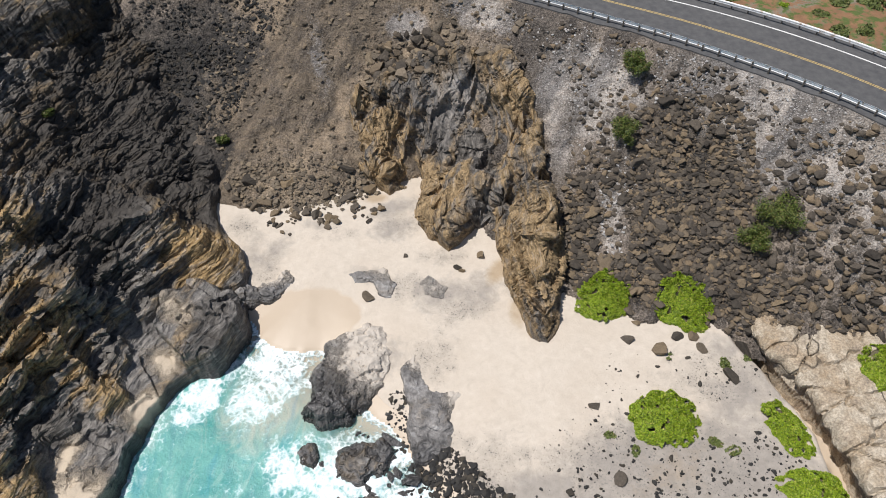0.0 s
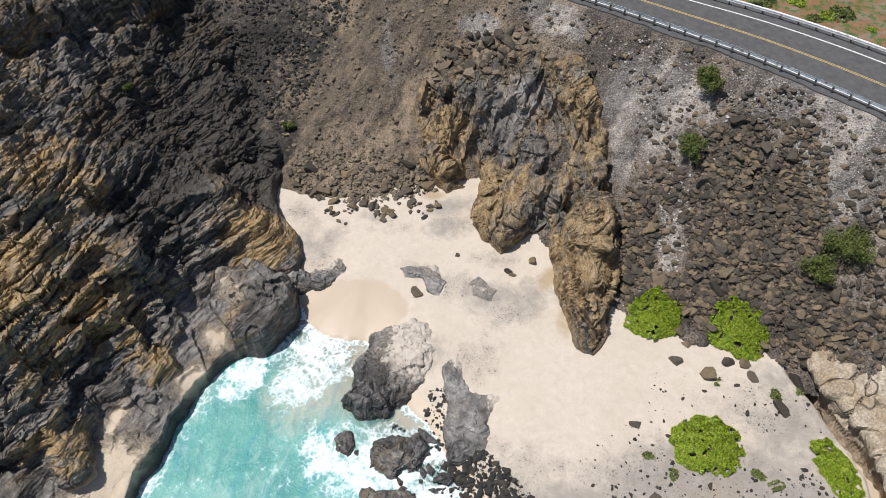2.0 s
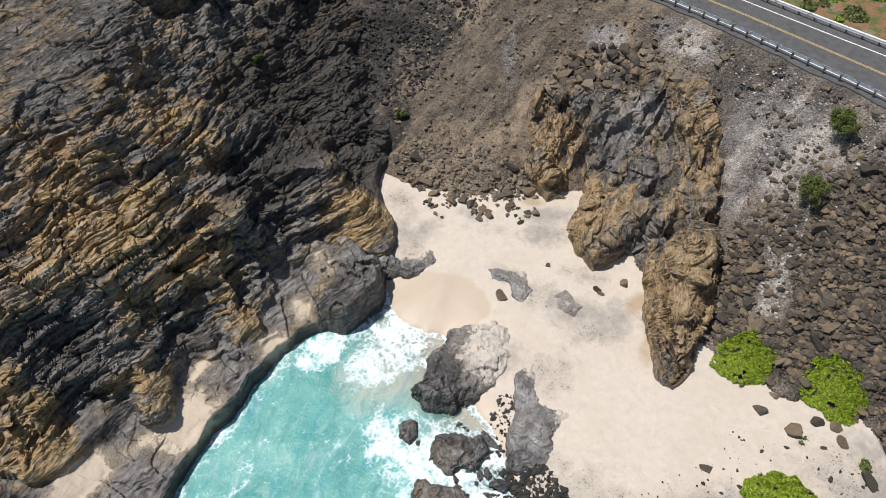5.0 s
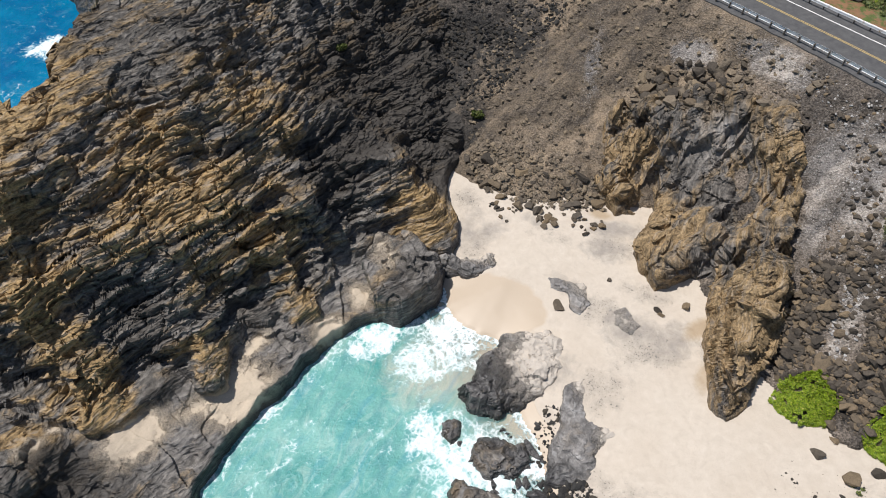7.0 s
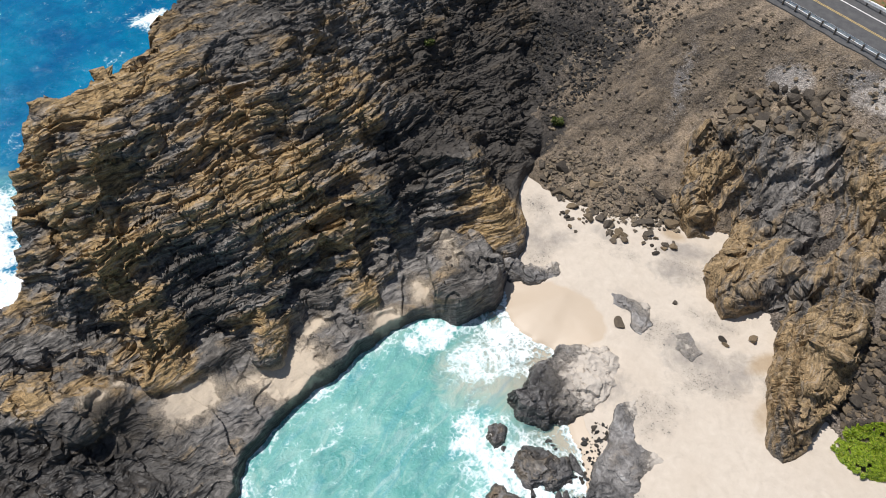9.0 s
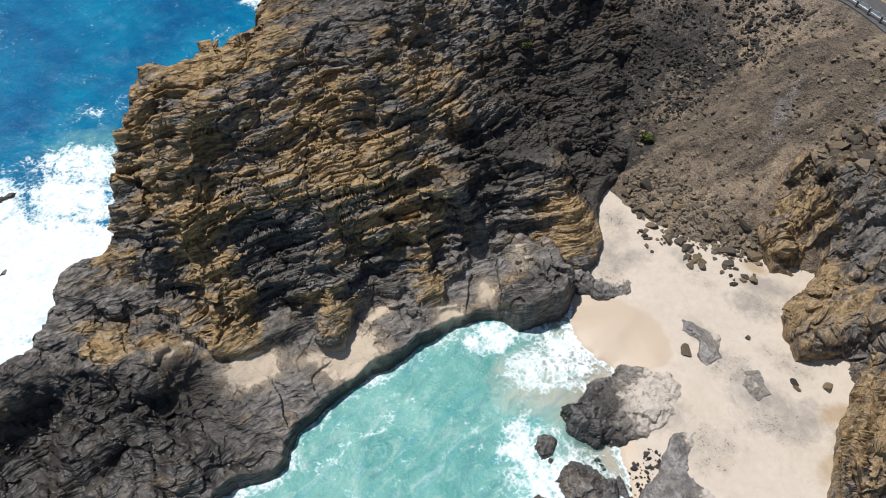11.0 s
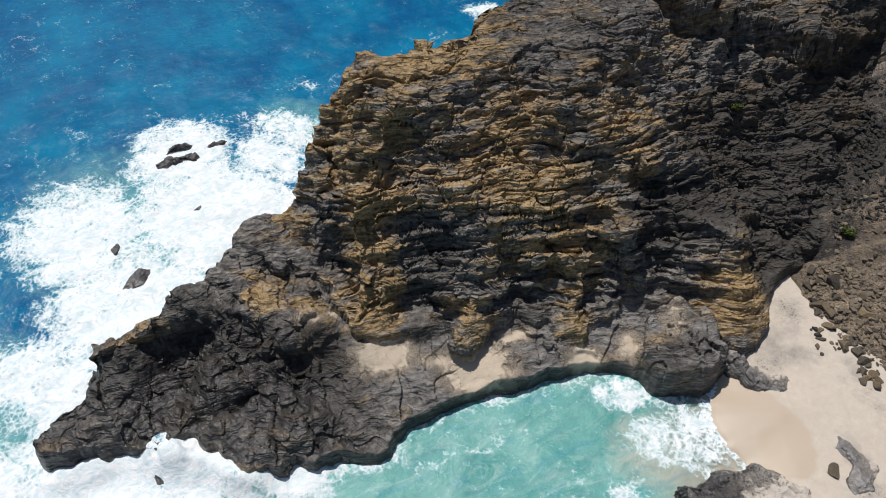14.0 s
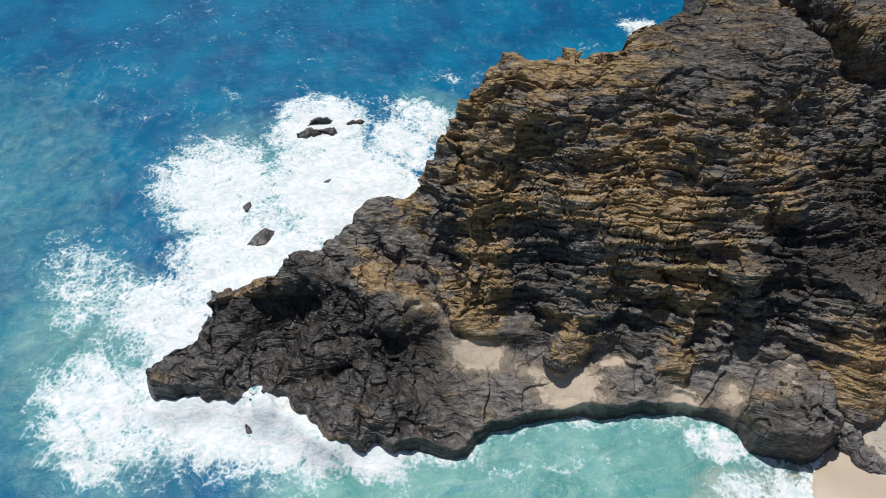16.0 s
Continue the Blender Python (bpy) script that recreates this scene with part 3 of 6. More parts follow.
def bedded_rock(name, dark, mid, ochre, crevice_shade=0.8, dust_scale=0.9, ragged=1.7, speckle=0.75, sandy=(0.58, 0.49, 0.38), dip=(0.0, 0.0), thick=1.0):
    m = Nodes(name)
    level = m.node("VectorMath", 1)
    tilt = m.tree.nodes[-1]
    tilt.operation = "DOT_PRODUCT"
    m.put(tilt.inputs[0], m.where)
    tilt.inputs[1].default_value = (dip[0] * thick, dip[1] * thick, thick)
    flat = m.tree.nodes.new("ShaderNodeSeparateXYZ")
    m.put(flat.inputs[0], m.scaled(0.13, 0.13, 1.0))
    bed = m.node("CombineXYZ", 0, X=flat.outputs[0], Y=flat.outputs[1], Z=tilt.outputs["Value"])
    warp = m.noise(0.12, 4, 0.55)
    lifted = m.node("VectorMath", 0)
    add = m.tree.nodes[-1]
    m.put(add.inputs[0], bed)
    m.put(add.inputs[1], m.node("CombineXYZ", 0, Z=m.calc("MULTIPLY", warp, 2.2)))
    lines = m.ramp(m.noise(1.8, 3, 0.55, lifted), (0.36, 0.0), (0.64, 1.0))
    thin = m.noise(4.2, 2.5, 0.55, lifted, 0.2)
    leaf = m.noise(8.0, 2.5, 0.6, lifted, 0.2)
    grain = m.noise(1.7, 5, 0.65)
    fine = m.noise(7.0, 3, 0.6)
    blot = m.noise(0.2, 5, 0.65)
    yellow = m.calc("ADD", m.attr("ochre"), m.calc("MULTIPLY", m.calc("SUBTRACT", lines, 0.5), 0.75))
    yellow = m.calc("ADD", yellow, m.calc("MULTIPLY", m.calc("SUBTRACT", blot, 0.5), 1.2))
    yellow = m.calc("ADD", yellow, m.calc("MULTIPLY", m.calc("SUBTRACT", grain, 0.5), 0.7))
    yellow = m.ramp(yellow, (0.24, 0.0), (0.84, 1.0))
    base = m.mix(m.ramp(grain, (0.3, 0.0), (0.68, 1.0)), dark, mid)
    warm = m.mix(m.ramp(m.calc("ADD", m.calc("MULTIPLY", grain, 0.6), m.calc("MULTIPLY", fine, 0.4)), (0.3, 0.0), (0.68, 1.0)), tuple(c * 0.45 for c in ochre), tuple(c * 1.2 for c in ochre))
    col = m.mix(yellow, base, warm)
    ash = m.attr("ash")
    col = m.mix(ash, col, m.mix(m.ramp(m.noise(0.7, 6, 0.65, m.scaled(1.0, 0.45, 1.0)), (0.32, 0.0), (0.68, 1.0)), (0.14, 0.133, 0.128), (0.40, 0.38, 0.36)))
    crevice_shade = m.calc("MULTIPLY", crevice_shade, m.calc("SUBTRACT", 1.0, m.calc("MULTIPLY", ash, 0.75)))
    # near-black lines follow the bump's dips: crevice shade put into the colour
    col = m.mix(m.calc("MULTIPLY", m.ramp(fine, (0.32, 1.0), (0.5, 0.0)), m.calc("MULTIPLY", crevice_shade, 0.7)), col, (0.022, 0.021, 0.02))
    col = m.mix(m.calc("MULTIPLY", m.ramp(thin, (0.38, 1.0), (0.47, 0.0)), crevice_shade), col, (0.02, 0.019, 0.018))
    col = m.mix(m.calc("MULTIPLY", m.ramp(leaf, (0.36, 1.0), (0.45, 0.0)), m.calc("MULTIPLY", crevice_shade, 0.55)), col, (0.02, 0.019, 0.018))
    col = m.mix(m.calc("MULTIPLY", m.ramp(thin, (0.56, 0.0), (0.66, 1.0)), 0.25), col, tuple(min(c * 2.2, 0.6) for c in mid))
    dust = m.calc("ADD", m.attr("dust"), m.calc("MULTIPLY", m.calc("SUBTRACT", m.noise(dust_scale, 5, 0.65, None, 0.4), 0.5), ragged))
    dust = m.calc("ADD", dust, m.calc("MULTIPLY", m.calc("SUBTRACT", fine, 0.5), 0.7))
    dusty = m.ramp(dust, (0.3, 0.0), (0.9, 1.0))
    col = m.mix(dusty, col, m.mix(fine, tuple(c * 0.75 for c in sandy), sandy))
    # dark rock crust, and shade painted into the cliff's alcoves
    crust_shade = m.ramp(m.calc("ADD", m.attr("crust_shade"), m.calc("MULTIPLY", m.calc("SUBTRACT", m.noise(0.6, 8, 0.7), 0.5), 1.0)), (0.3, 0.0), (0.75, 0.85))
    col = m.mix(crust_shade, col, m.mix(grain, (0.016, 0.0155, 0.015), (0.08, 0.07, 0.06)))
    wet = m.attr("wet")
    col = m.mix(m.calc("MULTIPLY", wet, 0.72), col, (0.02, 0.0195, 0.0195))
    speck = m.mix(0.72, m.noise(4.5, 3, 0.6), leaf)
    speckle = m.calc("MULTIPLY", speckle, m.calc("SUBTRACT", 1.0, m.calc("MULTIPLY", ash, 0.5)))
    col = m.mix(m.calc("MULTIPLY", speckle, m.calc("SUBTRACT", 1.0, m.calc("MULTIPLY", dusty, 0.7))), col, m.mix(m.ramp(speck, (0.36, 0.0), (0.62, 1.0)), (0.45, 0.45, 0.45), (1.5, 1.5, 1.5)), "MULTIPLY")
    bumps = m.calc("ADD", lines, m.calc("MULTIPLY", thin, 1.3))
    bumps = m.calc("ADD", bumps, m.calc("MULTIPLY", m.noise(1.7, 2.5, 0.5), 0.9))
    soft = m.calc("SUBTRACT", 1.0, m.calc("MULTIPLY", dusty, 0.85))
    n = m.bump(m.calc("MULTIPLY", bumps, soft), 0.8, 0.26)
    n = m.bump(m.calc("MULTIPLY", m.calc("ADD", fine, speck), soft), 0.6, 0.09, n)
    return m.done(col, m.calc("SUBTRACT", 0.9, m.calc("MULTIPLY", wet, 0.6)), n, 0.0, m.calc("ADD", 0.25, m.calc("MULTIPLY", wet, 0.2)))


def sand_material():
    m = Nodes("sand")
    fine = m.noise(60, 4, 0.7)
    mid = m.noise(1.3, 6, 0.6)
    broad = m.noise(0.16, 4, 0.6)
    dry = m.mix(mid, (0.475, 0.412, 0.338), (0.625, 0.556, 0.472))
    swirl = m.noise(0.7, 7, 0.66, None, 1.4)
    dry = m.mix(m.calc("MULTIPLY", m.ramp(swirl, (0.36, 1.0), (0.5, 0.0)), 0.25), dry, (0.39, 0.336, 0.275))
    dry = m.mix(m.calc("MULTIPLY", m.ramp(swirl, (0.55, 0.0), (0.7, 1.0)), 0.3), dry, (0.66, 0.6, 0.525))
    dry = m.mix(m.calc("MULTIPLY", m.ramp(broad, (0.45, 0.0), (0.7, 1.0)), 0.4), dry, (0.47, 0.395, 0.315))
    # dark grit strewn over the sand
    grit = m.calc("ADD", m.attr("grit"), m.calc("MULTIPLY", m.calc("SUBTRACT", m.noise(0.55, 9, 0.8, None, 0.35), 0.5), 1.6))
    gritty = m.ramp(grit, (0.38, 0.0), (0.8, 1.0))
    col = m.mix(m.calc("MULTIPLY", gritty, 0.85), dry, m.mix(m.noise(1.6, 6, 0.7), (0.20, 0.178, 0.152), (0.46, 0.405, 0.345)))
    dots = m.ramp(m.calc("ADD", m.noise(4.6, 3, 0.65), m.calc("MULTIPLY", gritty, 0.10)), (0.645, 0.0), (0.7, 1.0))
    col = m.mix(m.calc("MULTIPLY", dots, m.calc("ADD", 0.1, gritty)), col, (0.075, 0.078, 0.072))
    patchy = m.calc("MULTIPLY", m.calc("SUBTRACT", m.noise(0.6, 6, 0.7, None, 0.5), 0.5), 1.3)
    col = m.mix(m.calc("MULTIPLY", m.ramp(m.calc("ADD", m.attr("stain"), patchy), (0.24, 0.0), (0.72, 1.0)), 0.85), col, m.mix(mid, (0.15, 0.135, 0.12), (0.38, 0.345, 0.31)))
    col = m.mix(m.calc("MULTIPLY", m.ramp(m.calc("ADD", m.attr("tan"), m.calc("MULTIPLY", patchy, 0.6)), (0.3, 0.0), (0.8, 1.0)), 0.85), col, m.mix(mid, (0.25, 0.165, 0.085), (0.45, 0.345, 0.22)))
    wet = m.ramp(m.calc("ADD", m.attr("wet"), m.calc("MULTIPLY", m.calc("SUBTRACT", mid, 0.5), 0.12)), (0.45, 0.0), (0.55, 1.0))
    col = m.mix(wet, col, m.mix(broad, (0.44, 0.35, 0.255), (0.50, 0.41, 0.31)))
    col = m.mix(0.12, col, m.mix(fine, (0.2, 0.16, 0.12), (0.9, 0.84, 0.74)))
    n = m.bump(m.calc("MULTIPLY", m.calc("ADD", m.noise(3.5, 7, 0.65), m.calc("MULTIPLY", gritty, m.noise(16, 4, 0.6))), m.calc("SUBTRACT", 1.0, m.calc("MULTIPLY", wet, 0.9))), 0.45, 0.12)
    return m.done(col, m.calc("SUBTRACT", 0.95, m.calc("MULTIPLY", wet, 0.5)), n)


def ledge_material():
    m = Nodes("pale_ledge_rock")
    grain, fine, broad = m.noise(1.3, 5, 0.65), m.noise(5.0, 3, 0.6), m.noise(0.25, 6, 0.65)
    crack = m.ramp(m.calc("ABSOLUTE", m.calc("SUBTRACT", m.noise(0.16, 2.5, 0.5, m.scaled(1.0, 0.4, 1.0)), 0.5)), (0.0, 1.0), (0.006, 0.0))
    col = m.mix(m.ramp(grain, (0.3, 0.0), (0.7, 1.0)), (0.38, 0.32, 0.24), (0.58, 0.51, 0.41))
    col = m.mix(m.ramp(broad, (0.45, 0.0), (0.65, 1.0)), col, m.mix(grain, (0.30, 0.215, 0.13), (0.46, 0.36, 0.25)))
    col = m.mix(m.calc("MULTIPLY", m.ramp(m.noise(0.5, 7, 0.7), (0.55, 0.0), (0.7, 1.0)), 0.6), col, m.mix(fine, (0.14, 0.125, 0.11), (0.34, 0.31, 0.28)))
    col = m.mix(m.calc("MULTIPLY", crack, 0.8), col, (0.05, 0.042, 0.034))
    col = m.mix(0.6, col, m.mix(m.ramp(fine, (0.36, 0.0), (0.64, 1.0)), (0.4, 0.4, 0.4), (1.15, 1.15, 1.15)), "MULTIPLY")
    n = m.bump(m.calc("SUBTRACT", m.noise(1.3, 2.5, 0.5), m.calc("MULTIPLY", crack, 1.2)), 0.7, 0.25)
    return m.done(col, 0.92, m.bump(fine, 0.5, 0.06, n))


def talus_material():
    m = Nodes("talus")
    brown, grey, dark = m.attr("brown"), m.attr("grey"), m.attr("dark")
    grain = m.noise(1.3, 5, 0.65)
    fine = m.noise(6.0, 3, 0.6)
    cells = m.node("TexVoronoi", 0, Vector=m.where, Scale=3.2)
    lump = m.node("TexVoronoi", 1, Vector=m.where, Scale=3.2)
    base = m.mix(grain, (0.10, 0.087, 0.075), (0.31, 0.265, 0.225))
    base = m.mix(brown, base, m.mix(grain, (0.15, 0.118, 0.087), (0.42, 0.337, 0.243)))
    pale = m.mix(grain, (0.27, 0.248, 0.23), (0.50, 0.465, 0.43))
    fleck = m.ramp(fine, (0.56, 0.0), (0.68, 1.0))
    pale = m.mix(m.calc("MULTIPLY", fleck, 0.7), pale, (0.58, 0.56, 0.54))
    broken = m.calc("MULTIPLY", m.calc("SUBTRACT", m.noise(0.5, 6, 0.65), 0.5), 1.0)
    base = m.mix(m.ramp(m.calc("ADD", grey, broken), (0.4, 0.0), (0.65, 1.0)), base, pale)
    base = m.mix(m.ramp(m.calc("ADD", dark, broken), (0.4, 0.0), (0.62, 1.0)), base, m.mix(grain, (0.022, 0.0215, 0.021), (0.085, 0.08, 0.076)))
    col = m.mix(m.calc("MULTIPLY", m.ramp(cells, (0.28, 0.0), (0.5, 1.0)), m.calc("MULTIPLY", m.ramp(m.noise(0.35, 5, 0.7), (0.45, 0.0), (0.6, 1.0)), 0.5)), base, (0.035, 0.03, 0.026))
    col = m.mix(m.calc("MULTIPLY", m.ramp(m.noise(0.35, 5, 0.7), (0.42, 0.1), (0.6, 1.0)), 0.35), col, m.mix(lump, (0.06, 0.053, 0.047), (0.4, 0.35, 0.3)))
    speck = m.noise(5.0, 2.5, 0.6)
    col = m.mix(m.calc("SUBTRACT", 0.85, m.calc("MULTIPLY", m.calc("ADD", brown, grey, True), 0.4)), col, m.mix(m.ramp(speck, (0.36, 0.0), (0.62, 1.0)), (0.27, 0.27, 0.27), (1.25, 1.25, 1.25)), "MULTIPLY")
    col = m.mix(m.ramp(m.attr("rill"), (0.0, 0.0), (1.0, 1.0)), m.mix(1.0, col, (0.62, 0.62, 0.63), "MULTIPLY"), m.mix(1.0, col, (1.32, 1.28, 1.23), "MULTIPLY"))
    col = m.mix(m.calc("MULTIPLY", m.ramp(m.noise(6.0, 2, 0.5), (0.6, 0.0), (0.68, 1.0)), m.calc("ADD", 0.05, m.calc("MULTIPLY", grey, 0.55))), col, (0.62, 0.6, 0.57))
    n = m.bump(m.calc("ADD", grain, m.calc("MULTIPLY", speck, 0.6)), 1.0, 0.5)
    n = m.bump(fine, 0.7, 0.12, n)
    return m.done(col, 0.95, n)


def boulder_material(name, lo, hi, tint, per_island=False):
    m = Nodes(name)
    r = m.island() if per_island else m.random()
    grain = m.noise(2.6, 4, 0.65)
    fine = m.noise(9, 3, 0.6)
    col = m.mix(grain, lo, hi)
    col = m.mix(m.ramp(r, (0.5, 0.0), (1.0, 0.8)), col, m.mix(grain, tuple(c * 0.5 for c in tint), tint))
    col = m.mix(m.calc("MULTIPLY", m.ramp(r, (0.0, 1.0), (0.4, 0.0)), 0.6), col, tuple(c * 0.55 for c in lo))
    col = m.mix(m.calc("MULTIPLY", m.ramp(fine, (0.35, 1.0), (0.5, 0.0)), 0.4), col, (0.02, 0.019, 0.018))
    n = m.bump(m.calc("ADD", grain, m.calc("MULTIPLY", fine, 0.4)), 0.7, 0.12)
    return m.done(col, 0.88, n)


def inland_material():
    m = Nodes("scrubland")
    grain = m.noise(1.1, 8, 0.7)
    patch = m.noise(0.4, 5, 0.65)
    col = m.mix(grain, (0.13, 0.075, 0.045), (0.34, 0.19, 0.10))
    col = m.mix(m.ramp(patch, (0.52, 0.0), (0.6, 1.0)), col, m.mix(grain, (0.16, 0.14, 0.11), (0.3, 0.27, 0.22)))
    col = m.mix(m.ramp(m.noise(0.8, 5, 0.65), (0.47, 0.0), (0.58, 1.0)), col, m.mix(grain, (0.05, 0.075, 0.02), (0.13, 0.17, 0.05)))
    return m.done(col, 0.95, m.bump(grain, 0.8, 0.3))


def water_material():
    m = Nodes("sea_water")
    turq, foam, thin = m.attr("turq"), m.attr("foam"), m.attr("thin")
    broad = m.noise(0.09, 5, 0.6)
    mid = m.noise(0.5, 6, 0.65, None, 0.8)
    deep = m.mix(m.ramp(broad, (0.35, 0.0), (0.65, 1.0)), (0.0, 0.085, 0.225), (0.0, 0.165, 0.32))
    streak = m.noise(0.45, 7, 0.66, m.scaled(1.0, 0.5, 1.0), 1.5)
    bright = m.mix(m.ramp(m.noise(0.16, 5, 0.6, None, 0.8), (0.35, 0.0), (0.65, 1.0)), (0.085, 0.305, 0.28), (0.20, 0.435, 0.39))
    bright = m.mix(m.calc("MULTIPLY", m.ramp(streak, (0.5, 0.0), (0.72, 1.0)), 0.6), bright, (0.44, 0.60, 0.55))
    bright = m.mix(m.ramp(m.calc("ADD", m.attr("silt"), m.calc("MULTIPLY", m.calc("SUBTRACT", streak, 0.5), 0.8)), (0.3, 0.0), (0.9, 0.85)), bright, (0.46, 0.44, 0.36))
    shade = m.calc("ADD", turq, m.calc("MULTIPLY", m.calc("SUBTRACT", mid, 0.5), 0.5))
    col = m.mix(m.ramp(shade, (0.25, 0.0), (0.75, 1.0)), deep, bright)
    col = m.mix(m.calc("MULTIPLY", m.ramp(mid, (0.55, 0.0), (0.75, 1.0)), m.calc("MULTIPLY", foam, 0.55)), col, (0.35, 0.62, 0.64))
    chop = m.noise(0.55, 6, 0.62, m.scaled(1.0, 0.32, 1.0), 0.6)
    col = m.mix(m.calc("MULTIPLY", m.ramp(chop, (0.3, 1.0), (0.5, 0.0)), 0.28), col, (0.0, 0.075, 0.19))
    col = m.mix(m.calc("MULTIPLY", m.ramp(chop, (0.52, 0.0), (0.7, 1.0)), 0.28), col, (0.0, 0.2, 0.35))
    # foam: broad sheets, torn into a net of bubbles
    warp = m.node("VectorMath", 0)
    add = m.tree.nodes[-1]
    m.put(add.inputs[0], m.where)
    m.put(add.inputs[1], m.node("TexNoise", 1, Vector=m.where, Scale=0.55, Detail=5.0))
    cellular = m.tree.nodes.new("ShaderNodeTexVoronoi")
    cellular.feature = "DISTANCE_TO_EDGE"
    m.put(cellular.inputs["Vector"], warp)
    m.put(cellular.inputs["Scale"], 1.5)
    net = m.ramp(cellular.outputs["Distance"], (0.0, 1.0), (0.26, 0.0))
    sheets = m.noise(0.32, 8, 0.68, None, 1.2)
    speck = m.noise(0.9, 7, 0.58, m.scaled(1.0, 0.7, 1.0), 1.8)
    wisp = m.noise(0.75, 8, 0.62, None, 2.2)
    level = m.calc("ADD", foam, m.calc("MULTIPLY", m.calc("SUBTRACT", sheets, 0.5), 1.55))
    level = m.calc("ADD", level, m.calc("MULTIPLY", m.calc("SUBTRACT", net, 0.5), 0.16))
    level = m.calc("ADD", level, m.calc("MULTIPLY", m.calc("SUBTRACT", wisp, 0.5), 0.7))
    milk = m.ramp(level, (0.34, 0.0), (0.75, 1.0))
    col = m.mix(m.calc("MULTIPLY", milk, 0.6), col, (0.36, 0.66, 0.68))
    white = m.ramp(level, (0.46, 0.0), (0.6, 0.5), (0.76, 1.0))
    flecks = m.ramp(m.noise(1.3, 8, 0.8, m.scaled(1.0, 2.2, 1.0), 0.6), (0.65, 0.0), (0.70, 0.9))
    white = m.calc("MAXIMUM", white, m.calc("MULTIPLY", flecks, m.ramp(sheets, (0.45, 0.0), (0.6, 1.0))))
    col = m.mix(white, col, m.mix(m.ramp(speck, (0.26, 0.0), (0.6, 1.0)), (0.52, 0.68, 0.72), (0.87, 0.885, 0.885)))
    waves = m.noise(0.8, 7, 0.6, m.scaled(1.0, 0.55, 1.0))
    ripple = m.noise(5.0, 5, 0.6)
    n = m.bump(m.calc("ADD", waves, m.calc("MULTIPLY", ripple, 0.18)), 0.4, 0.4)
    n = m.bump(m.calc("ADD", level, speck), 0.4, 0.2, n)
    m.done(col, m.calc("ADD", 0.2, m.calc("MULTIPLY", white, 0.7)), n, 0.0, 0.12)
    see = m.tree.nodes.new("ShaderNodeBsdfTransparent")
    mixer = m.tree.nodes.new("ShaderNodeMixShader")
    clear = m.calc("MULTIPLY", thin, m.calc("SUBTRACT", 1.0, white), True)
    m.put(mixer.inputs[0], clear)
    m.put(mixer.inputs[1], m.bsdf.outputs[0])
    m.put(mixer.inputs[2], see.outputs[0])
    m.put(m.out.inputs["Surface"], mixer.outputs[0])
    return m.mat


def plain(name, lo, hi, scale=6.0, rough=0.8, metal=0.0, bump=0.2, tint=None):
    m = Nodes(name)
    g = m.noise(scale, 7, 0.65)
    col = m.mix(m.ramp(g, (0.3, 0.0), (0.7, 1.0)), lo, hi)
    if tint:
        col = m.mix(m.ramp(m.noise(scale * 0.35, 6, 0.7), (0.55, 0.0), (0.66, 1.0)), col, tint)
    return m.done(col, rough, m.bump(g, bump, 0.03), metal)


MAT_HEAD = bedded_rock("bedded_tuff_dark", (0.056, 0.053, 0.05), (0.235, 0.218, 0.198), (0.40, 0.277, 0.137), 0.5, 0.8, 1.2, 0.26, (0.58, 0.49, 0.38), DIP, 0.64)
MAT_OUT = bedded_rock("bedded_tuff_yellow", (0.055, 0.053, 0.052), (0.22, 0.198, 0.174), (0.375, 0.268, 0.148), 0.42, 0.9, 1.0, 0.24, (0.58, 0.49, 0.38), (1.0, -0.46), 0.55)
MAT_LEDGE = ledge_material()
MAT_SHORE = bedded_rock("wet_shore_rock", (0.055, 0.054, 0.054), (0.29, 0.278, 0.27), (0.25, 0.19, 0.12), 0.45, 1.3, 1.5, 0.5, (0.56, 0.505, 0.44))
MAT_SAND, MAT_TALUS, MAT_INLAND, MAT_WATER = sand_material(), talus_material(), inland_material(), water_material()
MAT_BOULDER = boulder_material("basalt_boulder", (0.03, 0.027, 0.024), (0.165, 0.136, 0.105), (0.33, 0.243, 0.145))
MAT_RUBBLE = boulder_material("basalt_rubble", (0.026, 0.023, 0.021), (0.16, 0.132, 0.102), (0.33, 0.243, 0.15), True)
MAT_EARTHY = boulder_material("earthy_rubble", (0.08, 0.066, 0.05), (0.28, 0.228, 0.168), (0.34, 0.265, 0.175), True)
MAT_BLACK = boulder_material("black_pebble", (0.018, 0.018, 0.018), (0.06, 0.058, 0.055), (0.09, 0.075, 0.055), True)
MAT_PALE_STONE = boulder_material("pale_stone", (0.3, 0.29, 0.28), (0.62, 0.6, 0.58), (0.5, 0.46, 0.42), True)
MAT_ASPHALT = plain("asphalt", (0.07, 0.07, 0.073), (0.115, 0.114, 0.113), 1.2, 0.85, 0, 0.3)
MAT_YELLOW = plain("yellow_paint", (0.36, 0.26, 0.10), (0.56, 0.42, 0.19), 5, 0.7)
MAT_WHITE = plain("white_paint", (0.6, 0.6, 0.58), (0.8, 0.8, 0.78), 5, 0.7)
MAT_STEEL = plain("galvanised_steel", (0.8, 0.8, 0.79), (0.93, 0.93, 0.92), 3, 0.6, 0.0, 0.1, (0.36, 0.24, 0.14))
MAT_POST = plain("weathered_post", (0.05, 0.045, 0.04), (0.16, 0.14, 0.12), 6, 0.9)


